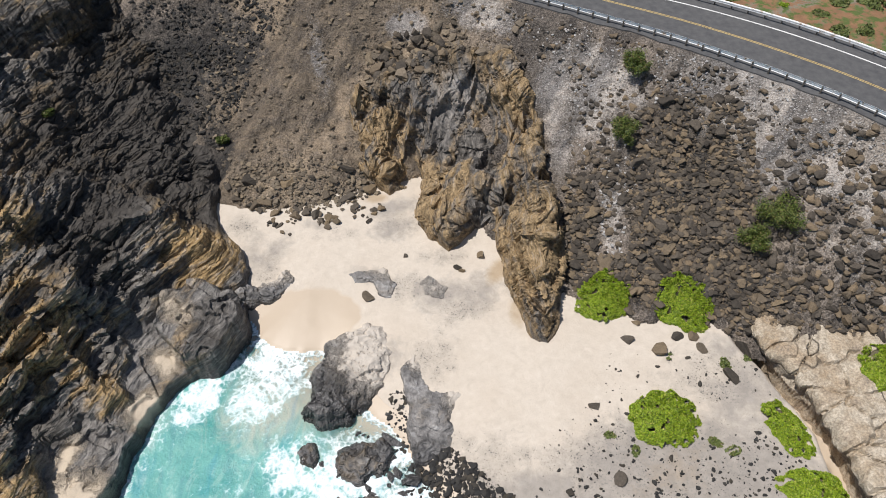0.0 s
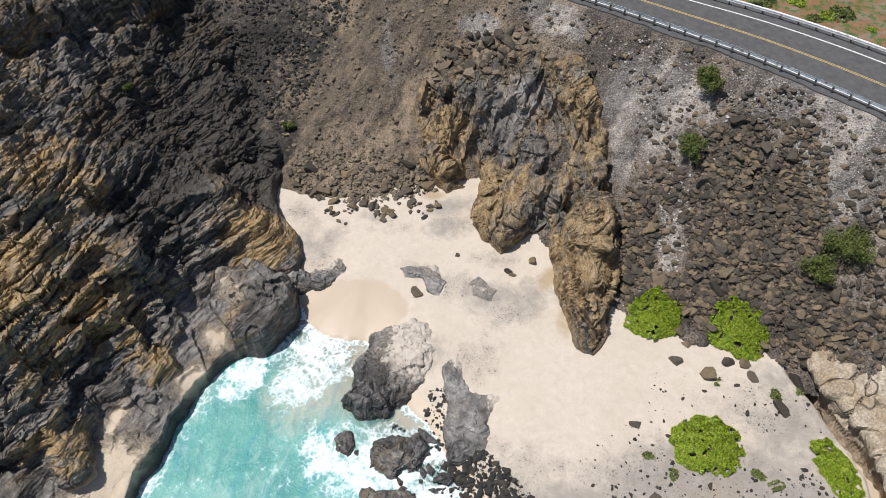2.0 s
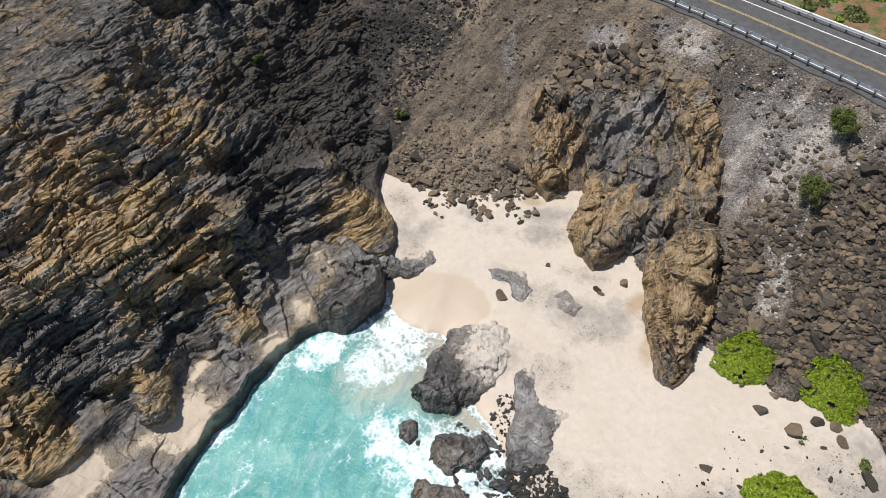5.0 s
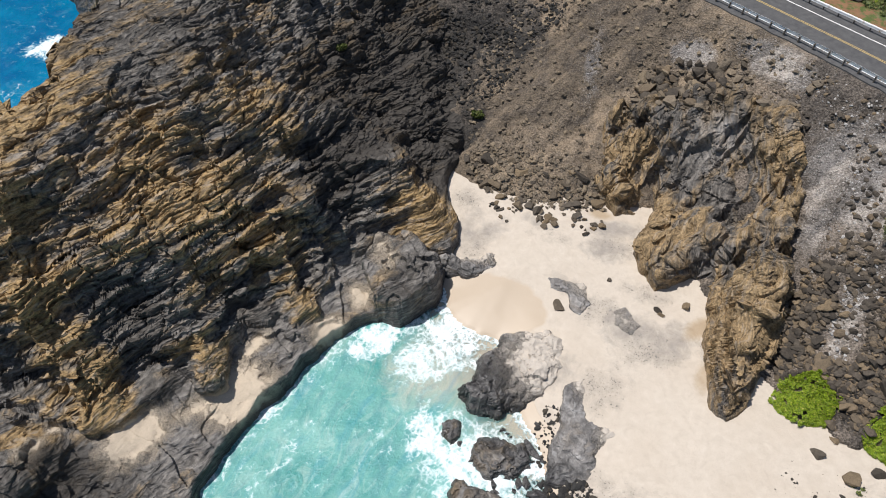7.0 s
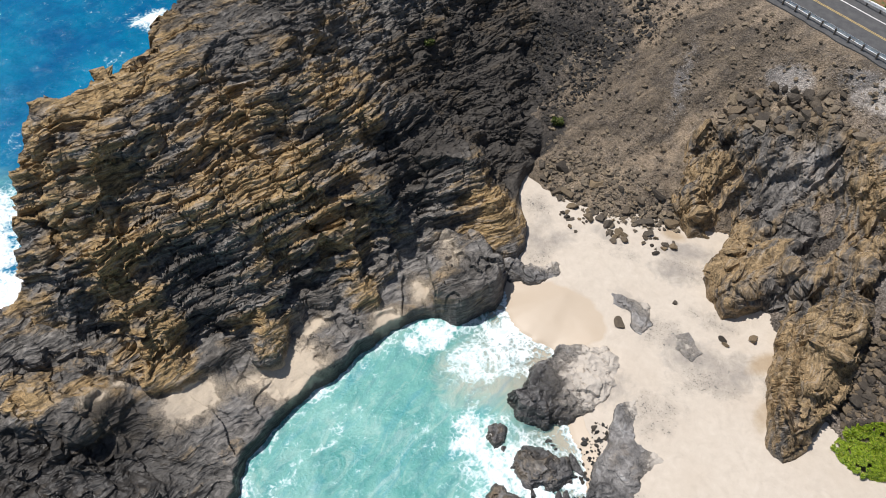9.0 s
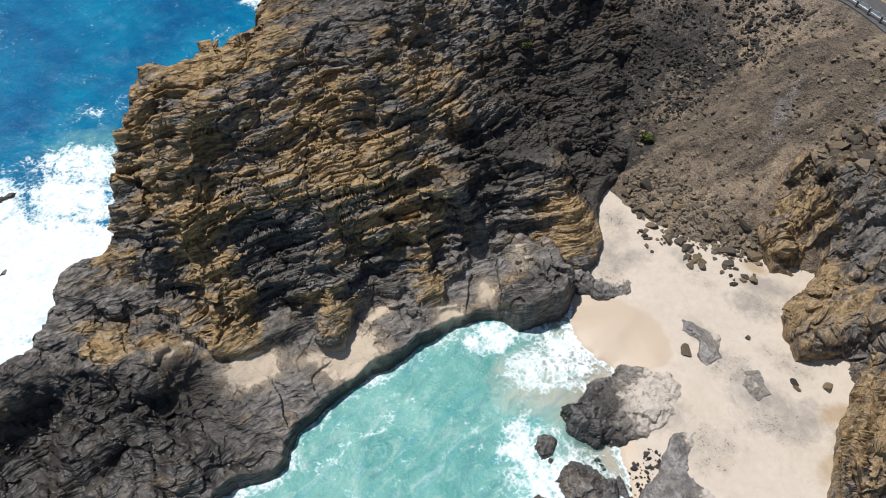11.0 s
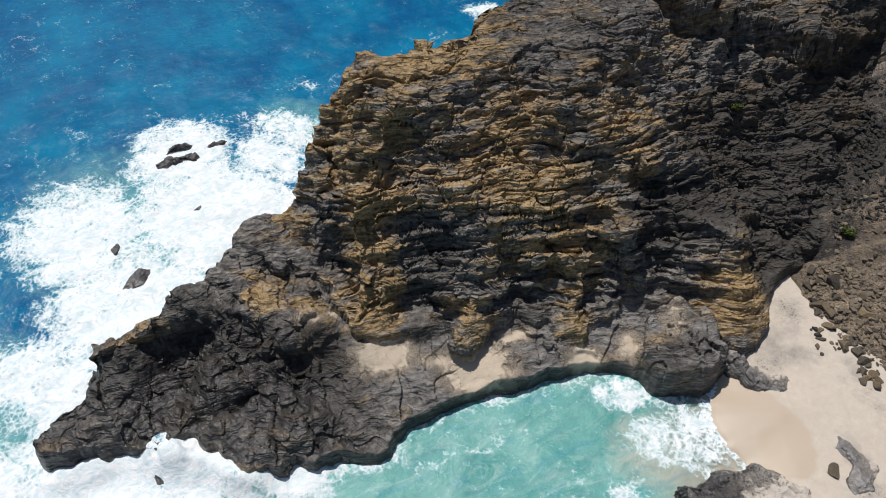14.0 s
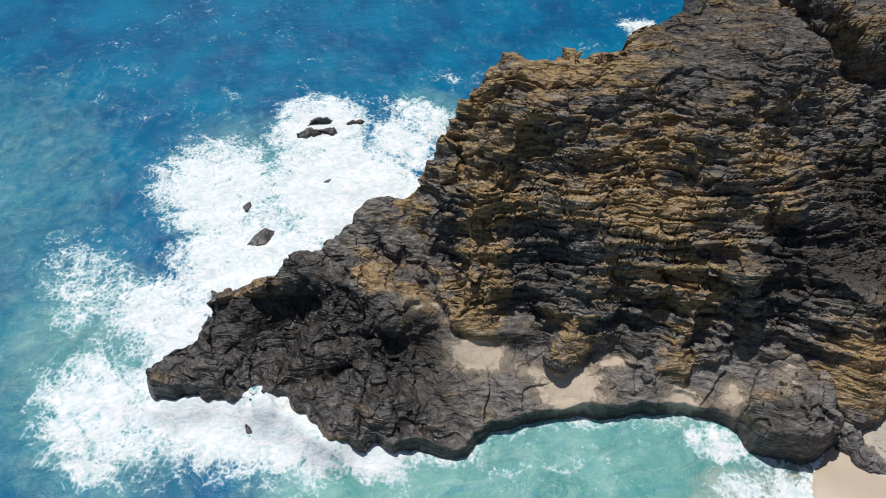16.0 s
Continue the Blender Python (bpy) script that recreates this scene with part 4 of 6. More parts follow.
# ---- ways to make meshes ----
def mesh_from(name, verts, faces, mats, smooth_faces=True, attrs=None):
    me = bpy.data.meshes.new(name)
    verts = np.asarray(verts, np.float32)
    faces = np.asarray(faces, np.int32)
    me.vertices.add(len(verts))
    me.vertices.foreach_set("co", verts.ravel())
    n = faces.shape[1]
    me.loops.add(faces.size)
    me.loops.foreach_set("vertex_index", faces.ravel())
    me.polygons.add(len(faces))
    me.polygons.foreach_set("loop_start", np.arange(0, faces.size, n, dtype=np.int32))
    me.polygons.foreach_set("use_smooth", np.full(len(faces), smooth_faces))
    me.update(calc_edges=True)
    me.validate()
    me.materials.append(mats)
    for key, values in (attrs or {}).items():
        me.attributes.new(key, "FLOAT", "POINT").data.foreach_set("value", np.asarray(values, np.float32))
    return me


def part(name, bm, material, parent=None, label=""):
    """Links a bmesh, or a mesh, as one object under a thing or a part."""
    if isinstance(bm, bmesh.types.BMesh):
        me = bpy.data.meshes.new(name)
        bm.to_mesh(me)
        bm.free()
        me.materials.append(material)
    else:
        me = bm
    ob = new(name, me)
    ob.parent = parent
    return tagged(ob, label)


def grid_faces(mask):
    """Quads of a grid whose cells are chosen."""
    cols = mask.shape[1] + 1
    j, i = np.nonzero(mask)
    a = j * cols + i
    return np.stack([a, a + 1, a + cols + 1, a + cols], 1)


def sheet_mesh(name, s, keep, mat, attrs, smooth_faces=True):
    """The chosen corners of a sheet as one mesh."""
    whole = keep[:-1, :-1] | keep[1:, :-1] | keep[:-1, 1:] | keep[1:, 1:]
    faces = grid_faces(whole)
    used, back = np.unique(faces, return_inverse=True)
    v = np.stack([s.px.ravel(), s.py.ravel(), s.pz.ravel()], 1)[used]
    return mesh_from(name, v, back.reshape(faces.shape), mat, smooth_faces, {k: np.broadcast_to(a, s.px.shape).ravel()[used] for k, a in attrs.items()})


def setting(name, mesh, label, cat):
    return tagged(new(name, mesh), label, cat, "", "structure")


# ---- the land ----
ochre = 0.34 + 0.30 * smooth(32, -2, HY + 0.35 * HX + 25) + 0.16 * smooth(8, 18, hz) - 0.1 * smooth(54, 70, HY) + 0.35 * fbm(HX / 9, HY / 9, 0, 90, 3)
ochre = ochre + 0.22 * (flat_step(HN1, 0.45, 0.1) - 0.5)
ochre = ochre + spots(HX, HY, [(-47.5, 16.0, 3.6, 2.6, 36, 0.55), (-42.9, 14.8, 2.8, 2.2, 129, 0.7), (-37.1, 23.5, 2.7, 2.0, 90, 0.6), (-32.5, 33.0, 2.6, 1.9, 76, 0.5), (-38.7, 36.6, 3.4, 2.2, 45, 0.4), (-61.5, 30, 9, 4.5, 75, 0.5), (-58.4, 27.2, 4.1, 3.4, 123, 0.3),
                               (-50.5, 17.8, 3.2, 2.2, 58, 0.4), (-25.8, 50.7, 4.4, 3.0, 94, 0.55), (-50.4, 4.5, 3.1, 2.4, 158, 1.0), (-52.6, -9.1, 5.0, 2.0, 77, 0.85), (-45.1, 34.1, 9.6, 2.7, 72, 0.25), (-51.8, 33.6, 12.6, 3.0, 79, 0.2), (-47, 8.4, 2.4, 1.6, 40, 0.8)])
# less ochre on darker rock; in the alcoves this paints their shade
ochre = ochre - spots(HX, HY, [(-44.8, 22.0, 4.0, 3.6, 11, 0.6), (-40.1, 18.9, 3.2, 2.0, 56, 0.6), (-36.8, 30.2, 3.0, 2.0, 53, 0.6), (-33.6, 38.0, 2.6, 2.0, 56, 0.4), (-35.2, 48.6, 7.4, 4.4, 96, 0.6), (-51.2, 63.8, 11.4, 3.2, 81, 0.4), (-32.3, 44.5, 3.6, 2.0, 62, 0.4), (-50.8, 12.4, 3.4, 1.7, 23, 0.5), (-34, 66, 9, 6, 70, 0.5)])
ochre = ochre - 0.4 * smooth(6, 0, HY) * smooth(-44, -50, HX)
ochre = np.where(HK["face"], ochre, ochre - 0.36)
dust = np.where(~HK["face"], 0.12 * smooth(11, 16, HY) + 1.15 * broad_fill, 0)
ash = smooth(9, 14, HY) * ~HK["face"] * smooth(0.8, 2.4, HEAD.pz) * 0.42 * (1 - 0.75 * spots(HX, HY, [(-25.0, 41, 6, 4.0, 75, 1.0)])) * (0.35 + 1.1 * vnoise(HX / 3, HY / 3, 0, 61))
wet = smooth(1.7, 0.6, HEAD.pz) + 0.85 * smooth(15, 3, HY) * smooth(8, 3, HEAD.pz) * ~HK["face"]
# dark crust on crest, gully wall and point; alcove spots are painted shade
crust_shade = 0.5 * smooth(18, 22, hz) * smooth(26, 44, HY) + 1.05 * smooth(46, 60, HY) * smooth(-54, -42, HX) + spots(HX, HY, [(-37, 47, 7, 4.4, 80, 0.75), (-33, 68, 10, 7, 70, 0.6), (-44.8, 22, 4.4, 3.6, 11, 0.6), (-40.1, 18.9, 3, 2, 56, 0.6), (-36.8, 30.2, 3.2, 2.2, 53, 0.6), (-47, -4, 15, 8, 65, 0.8), (-40, 4, 9, 6, 60, 0.7), (-24.6, 40.6, 5, 3, 70, 0.55), (-43, 8.4, 5, 3.4, 0, 0.75)]) - spots(HX, HY, [(-25.8, 50.7, 4.4, 3.0, 94, 0.7), (-50.4, 4.5, 3.1, 2.4, 158, 0.8), (-52.6, -9.1, 5.0, 2.0, 77, 0.6), (-47, 8.4, 2.4, 1.6, 40, 0.6)])
under = np.maximum(BEACH.at(HX, HY), -1.6)
setting("headland_cliff", sheet_mesh("headland_cliff", HEAD, HEAD.pz > np.maximum(under, np.where(HX > -46, TALUS.at(HX, HY), -9)) - 1.2, MAT_HEAD, dict(ochre=ochre, dust=dust, wet=np.clip(wet, 0, 1), crust_shade=crust_shade, ash=ash), False),
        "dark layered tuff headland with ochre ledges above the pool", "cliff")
o_ochre = 0.5 + 0.45 * fbm(OX / 4, OY / 4, oz / 6, 91, 3) + 0.15 * (flat_step(ON1, 0.45, 0.1) - 0.5) + spots(OX, OY, [(-8.0, 68.0, 4.4, 3.0, 168, 0.35), (-5.7, 65.6, 3.8, 2.2, 21, 0.6), (-0.9, 58.8, 5.4, 2.9, 112, 0.5), (1.4, 55.5, 3.3, 2.3, 38, 0.3), (10.2, 48.9, 8.5, 4.7, 102, 0.42), (9.6, 68.6, 3.1, 2.5, 108, 0.4), (7.0, 74.5, 3.3, 2.7, 0, 0.25)])
o_grey = spots(OX, OY, [(0.8, 69.1, 2.2, 1.8, 161, 0.9), (5.0, 62.6, 4.6, 1.5, 105, 0.9), (4.5, 57.4, 3.0, 1.4, 60, 0.9), (3.3, 66.0, 3.0, 1.5, 111, 0.9)])
o_ash = spots(OX, OY, [(1.0, 71.4, 3.6, 2.0, 10, 0.75), (5.2, 58.4, 2.4, 1.2, 70, 0.4), (0.5, 68, 2.0, 1.0, 40, 0.4)]) * (0.5 + vnoise(OX / 1.6, OY / 1.6, oz / 3, 92))
o_ochre = o_ochre - 0.8 * o_grey
setting("outcrop_cliff", sheet_mesh("outcrop_cliff", OUT, OUT.pz > np.maximum(BEACH.at(OX, OY), TALUS.at(OX, OY)) - 0.8, MAT_OUT, dict(ochre=o_ochre, dust=0.35 * smooth(5, 2.6, oz), wet=0.0, ash=o_ash, crust_shade=0.25 * o_grey + 0.5 * smooth(70, 74, OY)), False),
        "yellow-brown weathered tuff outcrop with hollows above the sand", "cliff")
brown = smooth(-36, -27, TX) * smooth(5, -5, TX - 0.25 * (TY - 60)) * smooth(98, 84, TY)
grey = spots(TX, TY, [(17, 68, 8.5, 5.5, -40, 0.85), (36, 60, 15, 6, -42, 0.85), (19.2, 55, 6.5, 1.5, 85, 0.7), (-16.1, 78.0, 6.5, 1.5, 105, 0.62), (-4.7, 80.6, 3.0, 1.8, 169, 0.9), (5, 79.4, 6.5, 2.0, -25, 0.75), (44, 47, 9, 6, -30, 0.5), (48, 49, 12, 6, -45, 0.7), (1.5, 71.5, 3.4, 2.2, 0, 0.7), (14, 62.5, 4, 2.0, 95, 0.7)])
# dark gravel in the gully; under the boulders, painted shade between the stones
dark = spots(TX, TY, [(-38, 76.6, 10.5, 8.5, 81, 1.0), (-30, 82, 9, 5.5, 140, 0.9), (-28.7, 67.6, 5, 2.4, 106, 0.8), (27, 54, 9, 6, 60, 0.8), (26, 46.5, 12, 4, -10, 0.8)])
rill = np.clip(0.55 + 1.5 * fbm((TX * 0.77 - TY * 0.63) / 2.6 + 0.6 * fbm(TX / 4, TY / 4, 0, 101, 2), (TX * 0.63 + TY * 0.77) / 13, 0, 102, 4, 0.6), 0, 1)
on_slope = inside(TX, TY, TALUS_RING) | (T_BACK < 1.6)
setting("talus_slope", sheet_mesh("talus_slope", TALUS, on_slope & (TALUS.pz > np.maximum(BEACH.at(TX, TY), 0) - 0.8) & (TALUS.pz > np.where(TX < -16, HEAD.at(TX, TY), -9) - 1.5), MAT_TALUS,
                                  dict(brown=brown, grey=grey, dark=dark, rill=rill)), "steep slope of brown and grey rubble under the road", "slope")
setting("rock_ledge", sheet_mesh("rock_ledge", PALE, PALE.pz > BEACH.at(LX, LY) - 0.9, MAT_LEDGE, {}, False),
        "pale cracked ledge of layered stone beside the beach", "ledge")
setting("ground", sheet_mesh("ground", INLAND, inside(IX, IY, INLAND_RING), MAT_INLAND, {}), "dry scrubby ground with orange soil behind the road", "ground")
grit = spots(BX, BY, [(-4.5, 48.0, 4, 3, 0, 0.62), (2.0, 45.5, 5, 3.6, 20, 0.66), (-20.5, 51, 3.5, 2.2, 60, 0.62), (-5, 57.5, 4.5, 2.4, 0, 0.6), (22, 27, 15, 7, 0, 0.82), (29, 36, 9, 5, 0, 0.66),
                      (4, 27, 8, 5, 0, 0.62), (-24.5, 57.5, 3, 2.5, 0, 0.62), (-1, 39, 4.5, 3.5, 60, 0.6), (9, 48, 3.4, 3, 70, 0.66), (0, 52.5, 4, 2, 0, 0.6), (-13, 56, 5, 1.6, 0, 0.5)])
swash = signed(BX, BY, [(-23, 44), (-21.4, 46), (-17.4, 48.3), (-13.1, 48.2), (-10.4, 46.8), (-9.2, 44.4), (-11, 42), (-13, 39.5), (-18, 38)])
tide = np.clip(0.5 + 0.22 * (swash + 0.7 * fbm(BX / 2.4, BY / 2.4, 0, 73, 3)), 0, 1)
stain = spots(BX, BY, [(3.3, 47.2, 3.6, 1.8, 30, 0.55), (-6.0, 39.5, 3, 3, 0, 0.5), (-6, 56.5, 3.5, 2.2, 0, 0.6), (-1.5, 47.6, 3.0, 1.6, -30, 0.55), (-0.5, 58.5, 2, 2.5, 0, 0.7), (31, 34, 7, 4, 40, 0.66), (26, 26, 14, 6, 0, 0.8), (29.5, 40, 3, 2, 0, 0.6), (9, 23, 9, 4, 0, 0.85)])
stain = np.maximum(stain, spots(BX, BY, [(19, 27.5, 10, 4.5, 10, 0.72), (28, 28, 7, 5, 0, 0.66), (-0.2, 47.1, 3.4, 2.4, 30, 0.62), (4.2, 47.4, 3.6, 2.6, 60, 0.6), (-6, 60, 4, 1.6, 20, 0.7), (-20.5, 53, 4.4, 2, 50, 0.55), (-8, 49.6, 3.4, 1.4, -20, 0.5),
                       (-22.6, 54, 2.4, 4, 20, 0.45), (-15, 57.4, 3, 1.2, 0, 0.5)]))
tan = np.maximum(spots(BX, BY, [(6.4, 50.2, 2.6, 1.3, 60, 0.9), (8.2, 44.5, 1.2, 2.6, 0, 0.7), (-8.4, 61.6, 2, 1, 0, 0.8), (22, 26, 7, 4, 20, 0.4)]), 0.9 * smooth(3.2, 1.2, crack) * (BY < 42) * (BX < 60))
setting("beach", sheet_mesh("beach", BEACH, ~inside(BX, BY, INLAND_RING) & (BEACH.pz > np.where((BX > -60) & (BY < 100), TALUS.at(BX, BY), 99 * (BY > 60)) - 1.0), MAT_SAND,
                            dict(wet=np.maximum(smooth(0.7, 0.4, BEACH.pz), tide), grit=grit, stain=stain, tan=tan)), "pale cream sand of a small cove, wet near the water", "beach")

# ---- the sea ----
WX, WY = spaced(-110, 30, 0.5, 2600), spaced(-60, 70, 0.5, 2600)
SX, SY = np.meshgrid(WX, WY)
d_pool, _ = to_line(SX, SY, POOL)
d_ocean, _ = to_line(SX, SY, OCEAN[:14])
d_water, _ = to_line(SX, SY, WATERLINE)
swell = 0.3 * fbm(SX / 7, SY / 4, 0, 70, 3) + 0.1 * fbm(SX / 1.8, SY / 1.3, 0, 71, 2)
in_pool = smooth(-52, -30, SX + 0.25 * (SY - 10)) * smooth(-26, 0, SY)
foam = 0.15 + 0.14 * fbm(SX / 12, SY / 12, 0, 72, 3) + 0.10 * in_pool
foam = np.maximum(foam, spots(SX, SY, [(-17.4, 39.6, 6.2, 5.4, 60, 0.76), (-19.5, 34.6, 5, 3.6, 30, 0.6), (-9, 27, 8, 5.5, 20, 0.76), (-25.4, 35.4, 4.6, 2.6, 65, 0.8), (-3, 23, 6, 4, 20, 0.95), (-14.4, 28, 4.4, 4, 60, 0.7),
                                       (-40, -14, 12, 6, 60, 1.0), (-37.5, -6, 8, 6, 45, 1.0), (-36, 1.5, 4, 3, 45, 0.9), (-33, 1, 5, 3.5, 60, 1.0), (-60, -8, 14, 10, 45, 1.0), (-70, 5, 16, 11, 30, 1.1), (-54, -18, 12, 7, 40, 0.9)]))
foam = np.maximum(foam, spots(SX, SY, [(-66, 14, 12, 7, 70, 1.05), (-85, 3, 8, 9, 20, 1.0), (-76, -12, 13, 10, 20, 0.9), (-62, -28, 12, 7, 30, 0.6), (-79, 14, 9, 5, 20, 0.85), (-44, -26, 10.5, 7, 30, 0.86), (-84, 19, 9, 5, 40, 0.74), (-93, 25, 6, 3, 40, 0.4), (-90.5, 3, 7, 4.5, 85, 0.85), (-98, 62, 7, 4, 40, 0.8), (-69, 30, 7, 3, 70, 0.5), (-52, -24, 12, 6, 10, 0.5)]))
foam = np.maximum(foam, (0.52 + 0.14 * smooth(20, 10, SY)) * smooth(2.6, 0.2, d_pool))
foam = np.maximum(foam, 0.8 * smooth(6, 0.5, d_ocean))
foam = np.maximum(foam, 0.75 * smooth(2.2, 0.1, d_water) * (SX < 0))
swell = swell + 0.35 * smooth(0.45, 0.9, foam) * (0.5 + fbm(SX / 3, SY / 3, 0, 74, 3)) * smooth(0, 4, d_water)
turq = np.maximum(in_pool, spots(SX, SY, [(-72, -4, 26, 18, 30, 0.55), (-50, -28, 24, 14, 20, 0.6), (-86, 21, 10, 6, 40, 0.5), (-80, -45, 45, 28, 0, 0.42), (-67, 32, 12, 6, 60, 0.35)]))
silt = spots(SX, SY, [(-16, 36, 9, 6, 30, 0.9), (-10, 30, 9, 6, 30, 0.5), (-28.6, 33, 4, 2, 70, 0.5)])
thin = smooth(7.0, 0.2, d_water) * (SX > -26) * 0.85
keep = ~inside(SX, SY, SAND_RING) | (d_water < 1.2)
swell = swell + spots(SX, SY, [(-40.6, -9, 5.0, 2.6, 50, 1.7), (-35.8, -3.6, 4.0, 2.4, 30, 1.6), (-43, -17, 3.5, 2.0, 80, 1.2), (-57, -8, 5, 2, 80, 1.2)]) * (0.3 + 0.7 * vnoise(SX / 2.2, SY / 2.2, 0, 75) + 0.7 * vnoise(SX / 0.7, SY / 0.7, 0, 76))
SEA = Sheet(WX, WY, swell * smooth(0, 4, d_water) + 0.02)
setting("water", sheet_mesh("water", SEA, keep, MAT_WATER, dict(foam=foam, turq=turq, thin=thin, silt=silt)), "turquoise and blue sea with white surf round the rocks", "sea")

# ---- road ----
def curve_through(points, step):
    """A smooth line through points, in even steps."""
    p = np.array(points, float)
    p = np.vstack([2 * p[0] - p[1], p, 2 * p[-1] - p[-2]])
    out = []
    for a, b, c, d in zip(p[:-3], p[1:-2], p[2:-1], p[3:]):
        for t in np.linspace(0, 1, 40, endpoint=False):
            out.append(0.5 * (2 * b + (c - a) * t + (2 * a - 5 * b + 4 * c - d) * t * t + (3 * b - a - 3 * c + d) * t ** 3))
    out = np.array(out)
    run = np.concatenate([[0], np.cumsum(np.hypot(*np.diff(out, axis=0).T))])
    s = np.arange(0, run[-1], step)
    return np.stack([np.interp(s, run, out[:, 0]), np.interp(s, run, out[:, 1])], 1)


EDGE = curve_through(ROAD_NEAR[2:-2], 1.905 / 2)
tangent = np.gradient(EDGE, axis=0)
tangent /= np.hypot(*tangent.T)[:, None]
ASIDE = np.stack([-tangent[:, 1], tangent[:, 0]], 1)
widen = smooth(4, 38, EDGE[:, 0]) * smooth(60, 46, EDGE[:, 0])


def offset(narrow, wide):
    return EDGE + ASIDE * (narrow + (wide - narrow) * widen)[:, None]


def ribbon(a, b, z, thick=0.0):
    """A strip between two lines, with a skirt where it has thickness."""
    n = len(a)
    rows = [np.c_[a, np.full(n, z)], np.c_[b, np.full(n, z)]]
    if thick:
        rows = [np.c_[a, np.full(n, z - thick)]] + rows + [np.c_[b, np.full(n, z - thick)]]
    v = np.concatenate(rows)
    f = [(r * n + i, r * n + i + 1, (r + 1) * n + i + 1, (r + 1) * n + i) for r in range(len(rows) - 1) for i in range(n - 1)]
    return v, np.array(f)[:, ::-1]


road = setting("road", mesh_from("road", *ribbon(EDGE - ASIDE * (0.3 + 0.5 * (vnoise(EDGE[:, 0] / 1.7, EDGE[:, 1] / 1.7, 0, 66) - 0.4))[:, None], offset(9.6, 12.0), ROAD_Z, 0.3), MAT_ASPHALT, False), "grey asphalt two-lane coast road with painted lines", "road")
for shift in (-0.11, 0.11):
    part("centre_line", mesh_from("centre_line", *ribbon(offset(4.4 + shift, 5.3 + shift), offset(4.52 + shift, 5.42 + shift), ROAD_Z + 0.005), MAT_YELLOW, False), MAT_YELLOW, road, "worn yellow line")
part("edge_line", mesh_from("edge_line", *ribbon(offset(7.15, 9.3), offset(7.33, 9.5), ROAD_Z + 0.005), MAT_WHITE, False), MAT_WHITE, road, "white edge line")


def beam_profile():
    """The waved section of a crash barrier beam: out from the post, up."""
    return [(0.0, 0.0), (0.04, 0.02), (0.10, 0.09), (0.10, 0.16), (0.03, 0.23), (0.10, 0.31), (0.10, 0.38), (0.04, 0.45), (0.0, 0.47)]


def guardrail(line, label, toward):
    """A crash barrier along a line: one beam for each two bays, a post at each bay."""
    rail = tagged(new("guardrail"), label, "guardrail", "guardrails along the road")
    rail.location = (*line[0], ROAD_Z)
    base = np.array([*line[0], ROAD_Z])
    t = np.gradient(line, axis=0)
    t /= np.hypot(*t.T)[:, None]
    n = np.stack([-t[:, 1], t[:, 0]], 1) * toward
    prof = beam_profile()
    post = bmesh.new()
    bmesh.ops.create_cube(post, size=1, matrix=Matrix.Diagonal((0.16, 0.18, 0.85, 1)))
    bmesh.ops.bevel(post, geom=post.edges[:], offset=0.015, segments=1, affect="EDGES")
    post_mesh = bpy.data.meshes.new("post")
    post.to_mesh(post_mesh)
    post.free()
    post_mesh.materials.append(MAT_POST)
    for i in range(0, len(line) - 4, 4):
        v, f, m = [], [], len(prof)
        for k in range(5):
            wobble = 0.015 * math.sin(i * 1.7 + k)
            for a, b in prof:
                v.append((*(line[i + k] + n[i + k] * (0.10 + a + wobble)), ROAD_Z + 0.44 + b))
            for a, b in prof[::-1]:
                v.append((*(line[i + k] + n[i + k] * (0.085 + a + wobble)), ROAD_Z + 0.44 + b))
        ring = 2 * m
        for k in range(4):
            for q in range(ring):
                f.append((k * ring + q, k * ring + (q + 1) % ring, (k + 1) * ring + (q + 1) % ring, (k + 1) * ring + q))
        ob = part("beam", mesh_from("beam", np.array(v) - base, f, MAT_STEEL), MAT_STEEL, rail, "galvanised steel beam")
        for k in (0, 2):
            p = new("post", post_mesh)
            p.parent = rail
            p.location = Vector((*(line[i + k] - base[:2]), 0.35))
            p.rotation_euler = (0, 0, math.atan2(t[i + k][1], t[i + k][0]))
    return rail


span = (EDGE[:, 0] > -62) & (EDGE[:, 0] < 66)
guardrail((EDGE + ASIDE * 0.25)[span], "weathered white steel guardrail on dark posts above the slope", 1)
guardrail(offset(8.7, 10.9)[span], "bright white steel guardrail along the inland road edge", -1)


# ---- stones ----
def ball(level):
    bm = bmesh.new()
    bmesh.ops.create_icosphere(bm, subdivisions=level + 1, radius=1)
    v = np.array([p.co[:] for p in bm.verts])
    f = np.array([[q.index for q in p.verts] for p in bm.faces])
    bm.free()
    return v, f


BALLS = {k: ball(k) for k in (0, 1, 2, 3)}


def stone_shape(level, seed, facets=8, worn=0.05):
    """An angular stone: a ball cut by planes, its edges worn by noise."""
    r = np.random.default_rng(seed)
    v, f = BALLS[level]
    n = r.normal(size=(facets, 3))
    n = np.vstack([n, [[0, 0, 1], [0, 0, -1]] + r.normal(size=(2, 3)) * 0.25])
    n /= np.linalg.norm(n, axis=1)[:, None]
    reach = r.uniform(0.34, 0.74, len(n))
    d = v @ n.T
    cut = np.where(d > 0.05, reach / np.maximum(d, 0.05), 9).min(1)
    cut = np.minimum(cut, 1.1) * (1 + worn * fbm(v[:, 0] * 2, v[:, 1] * 2, v[:, 2] * 2, seed, 3))
    return v * cut[:, None] * np.array([1.0, r.uniform(0.6, 0.95), r.uniform(0.5, 0.85)]) * 1.35, f


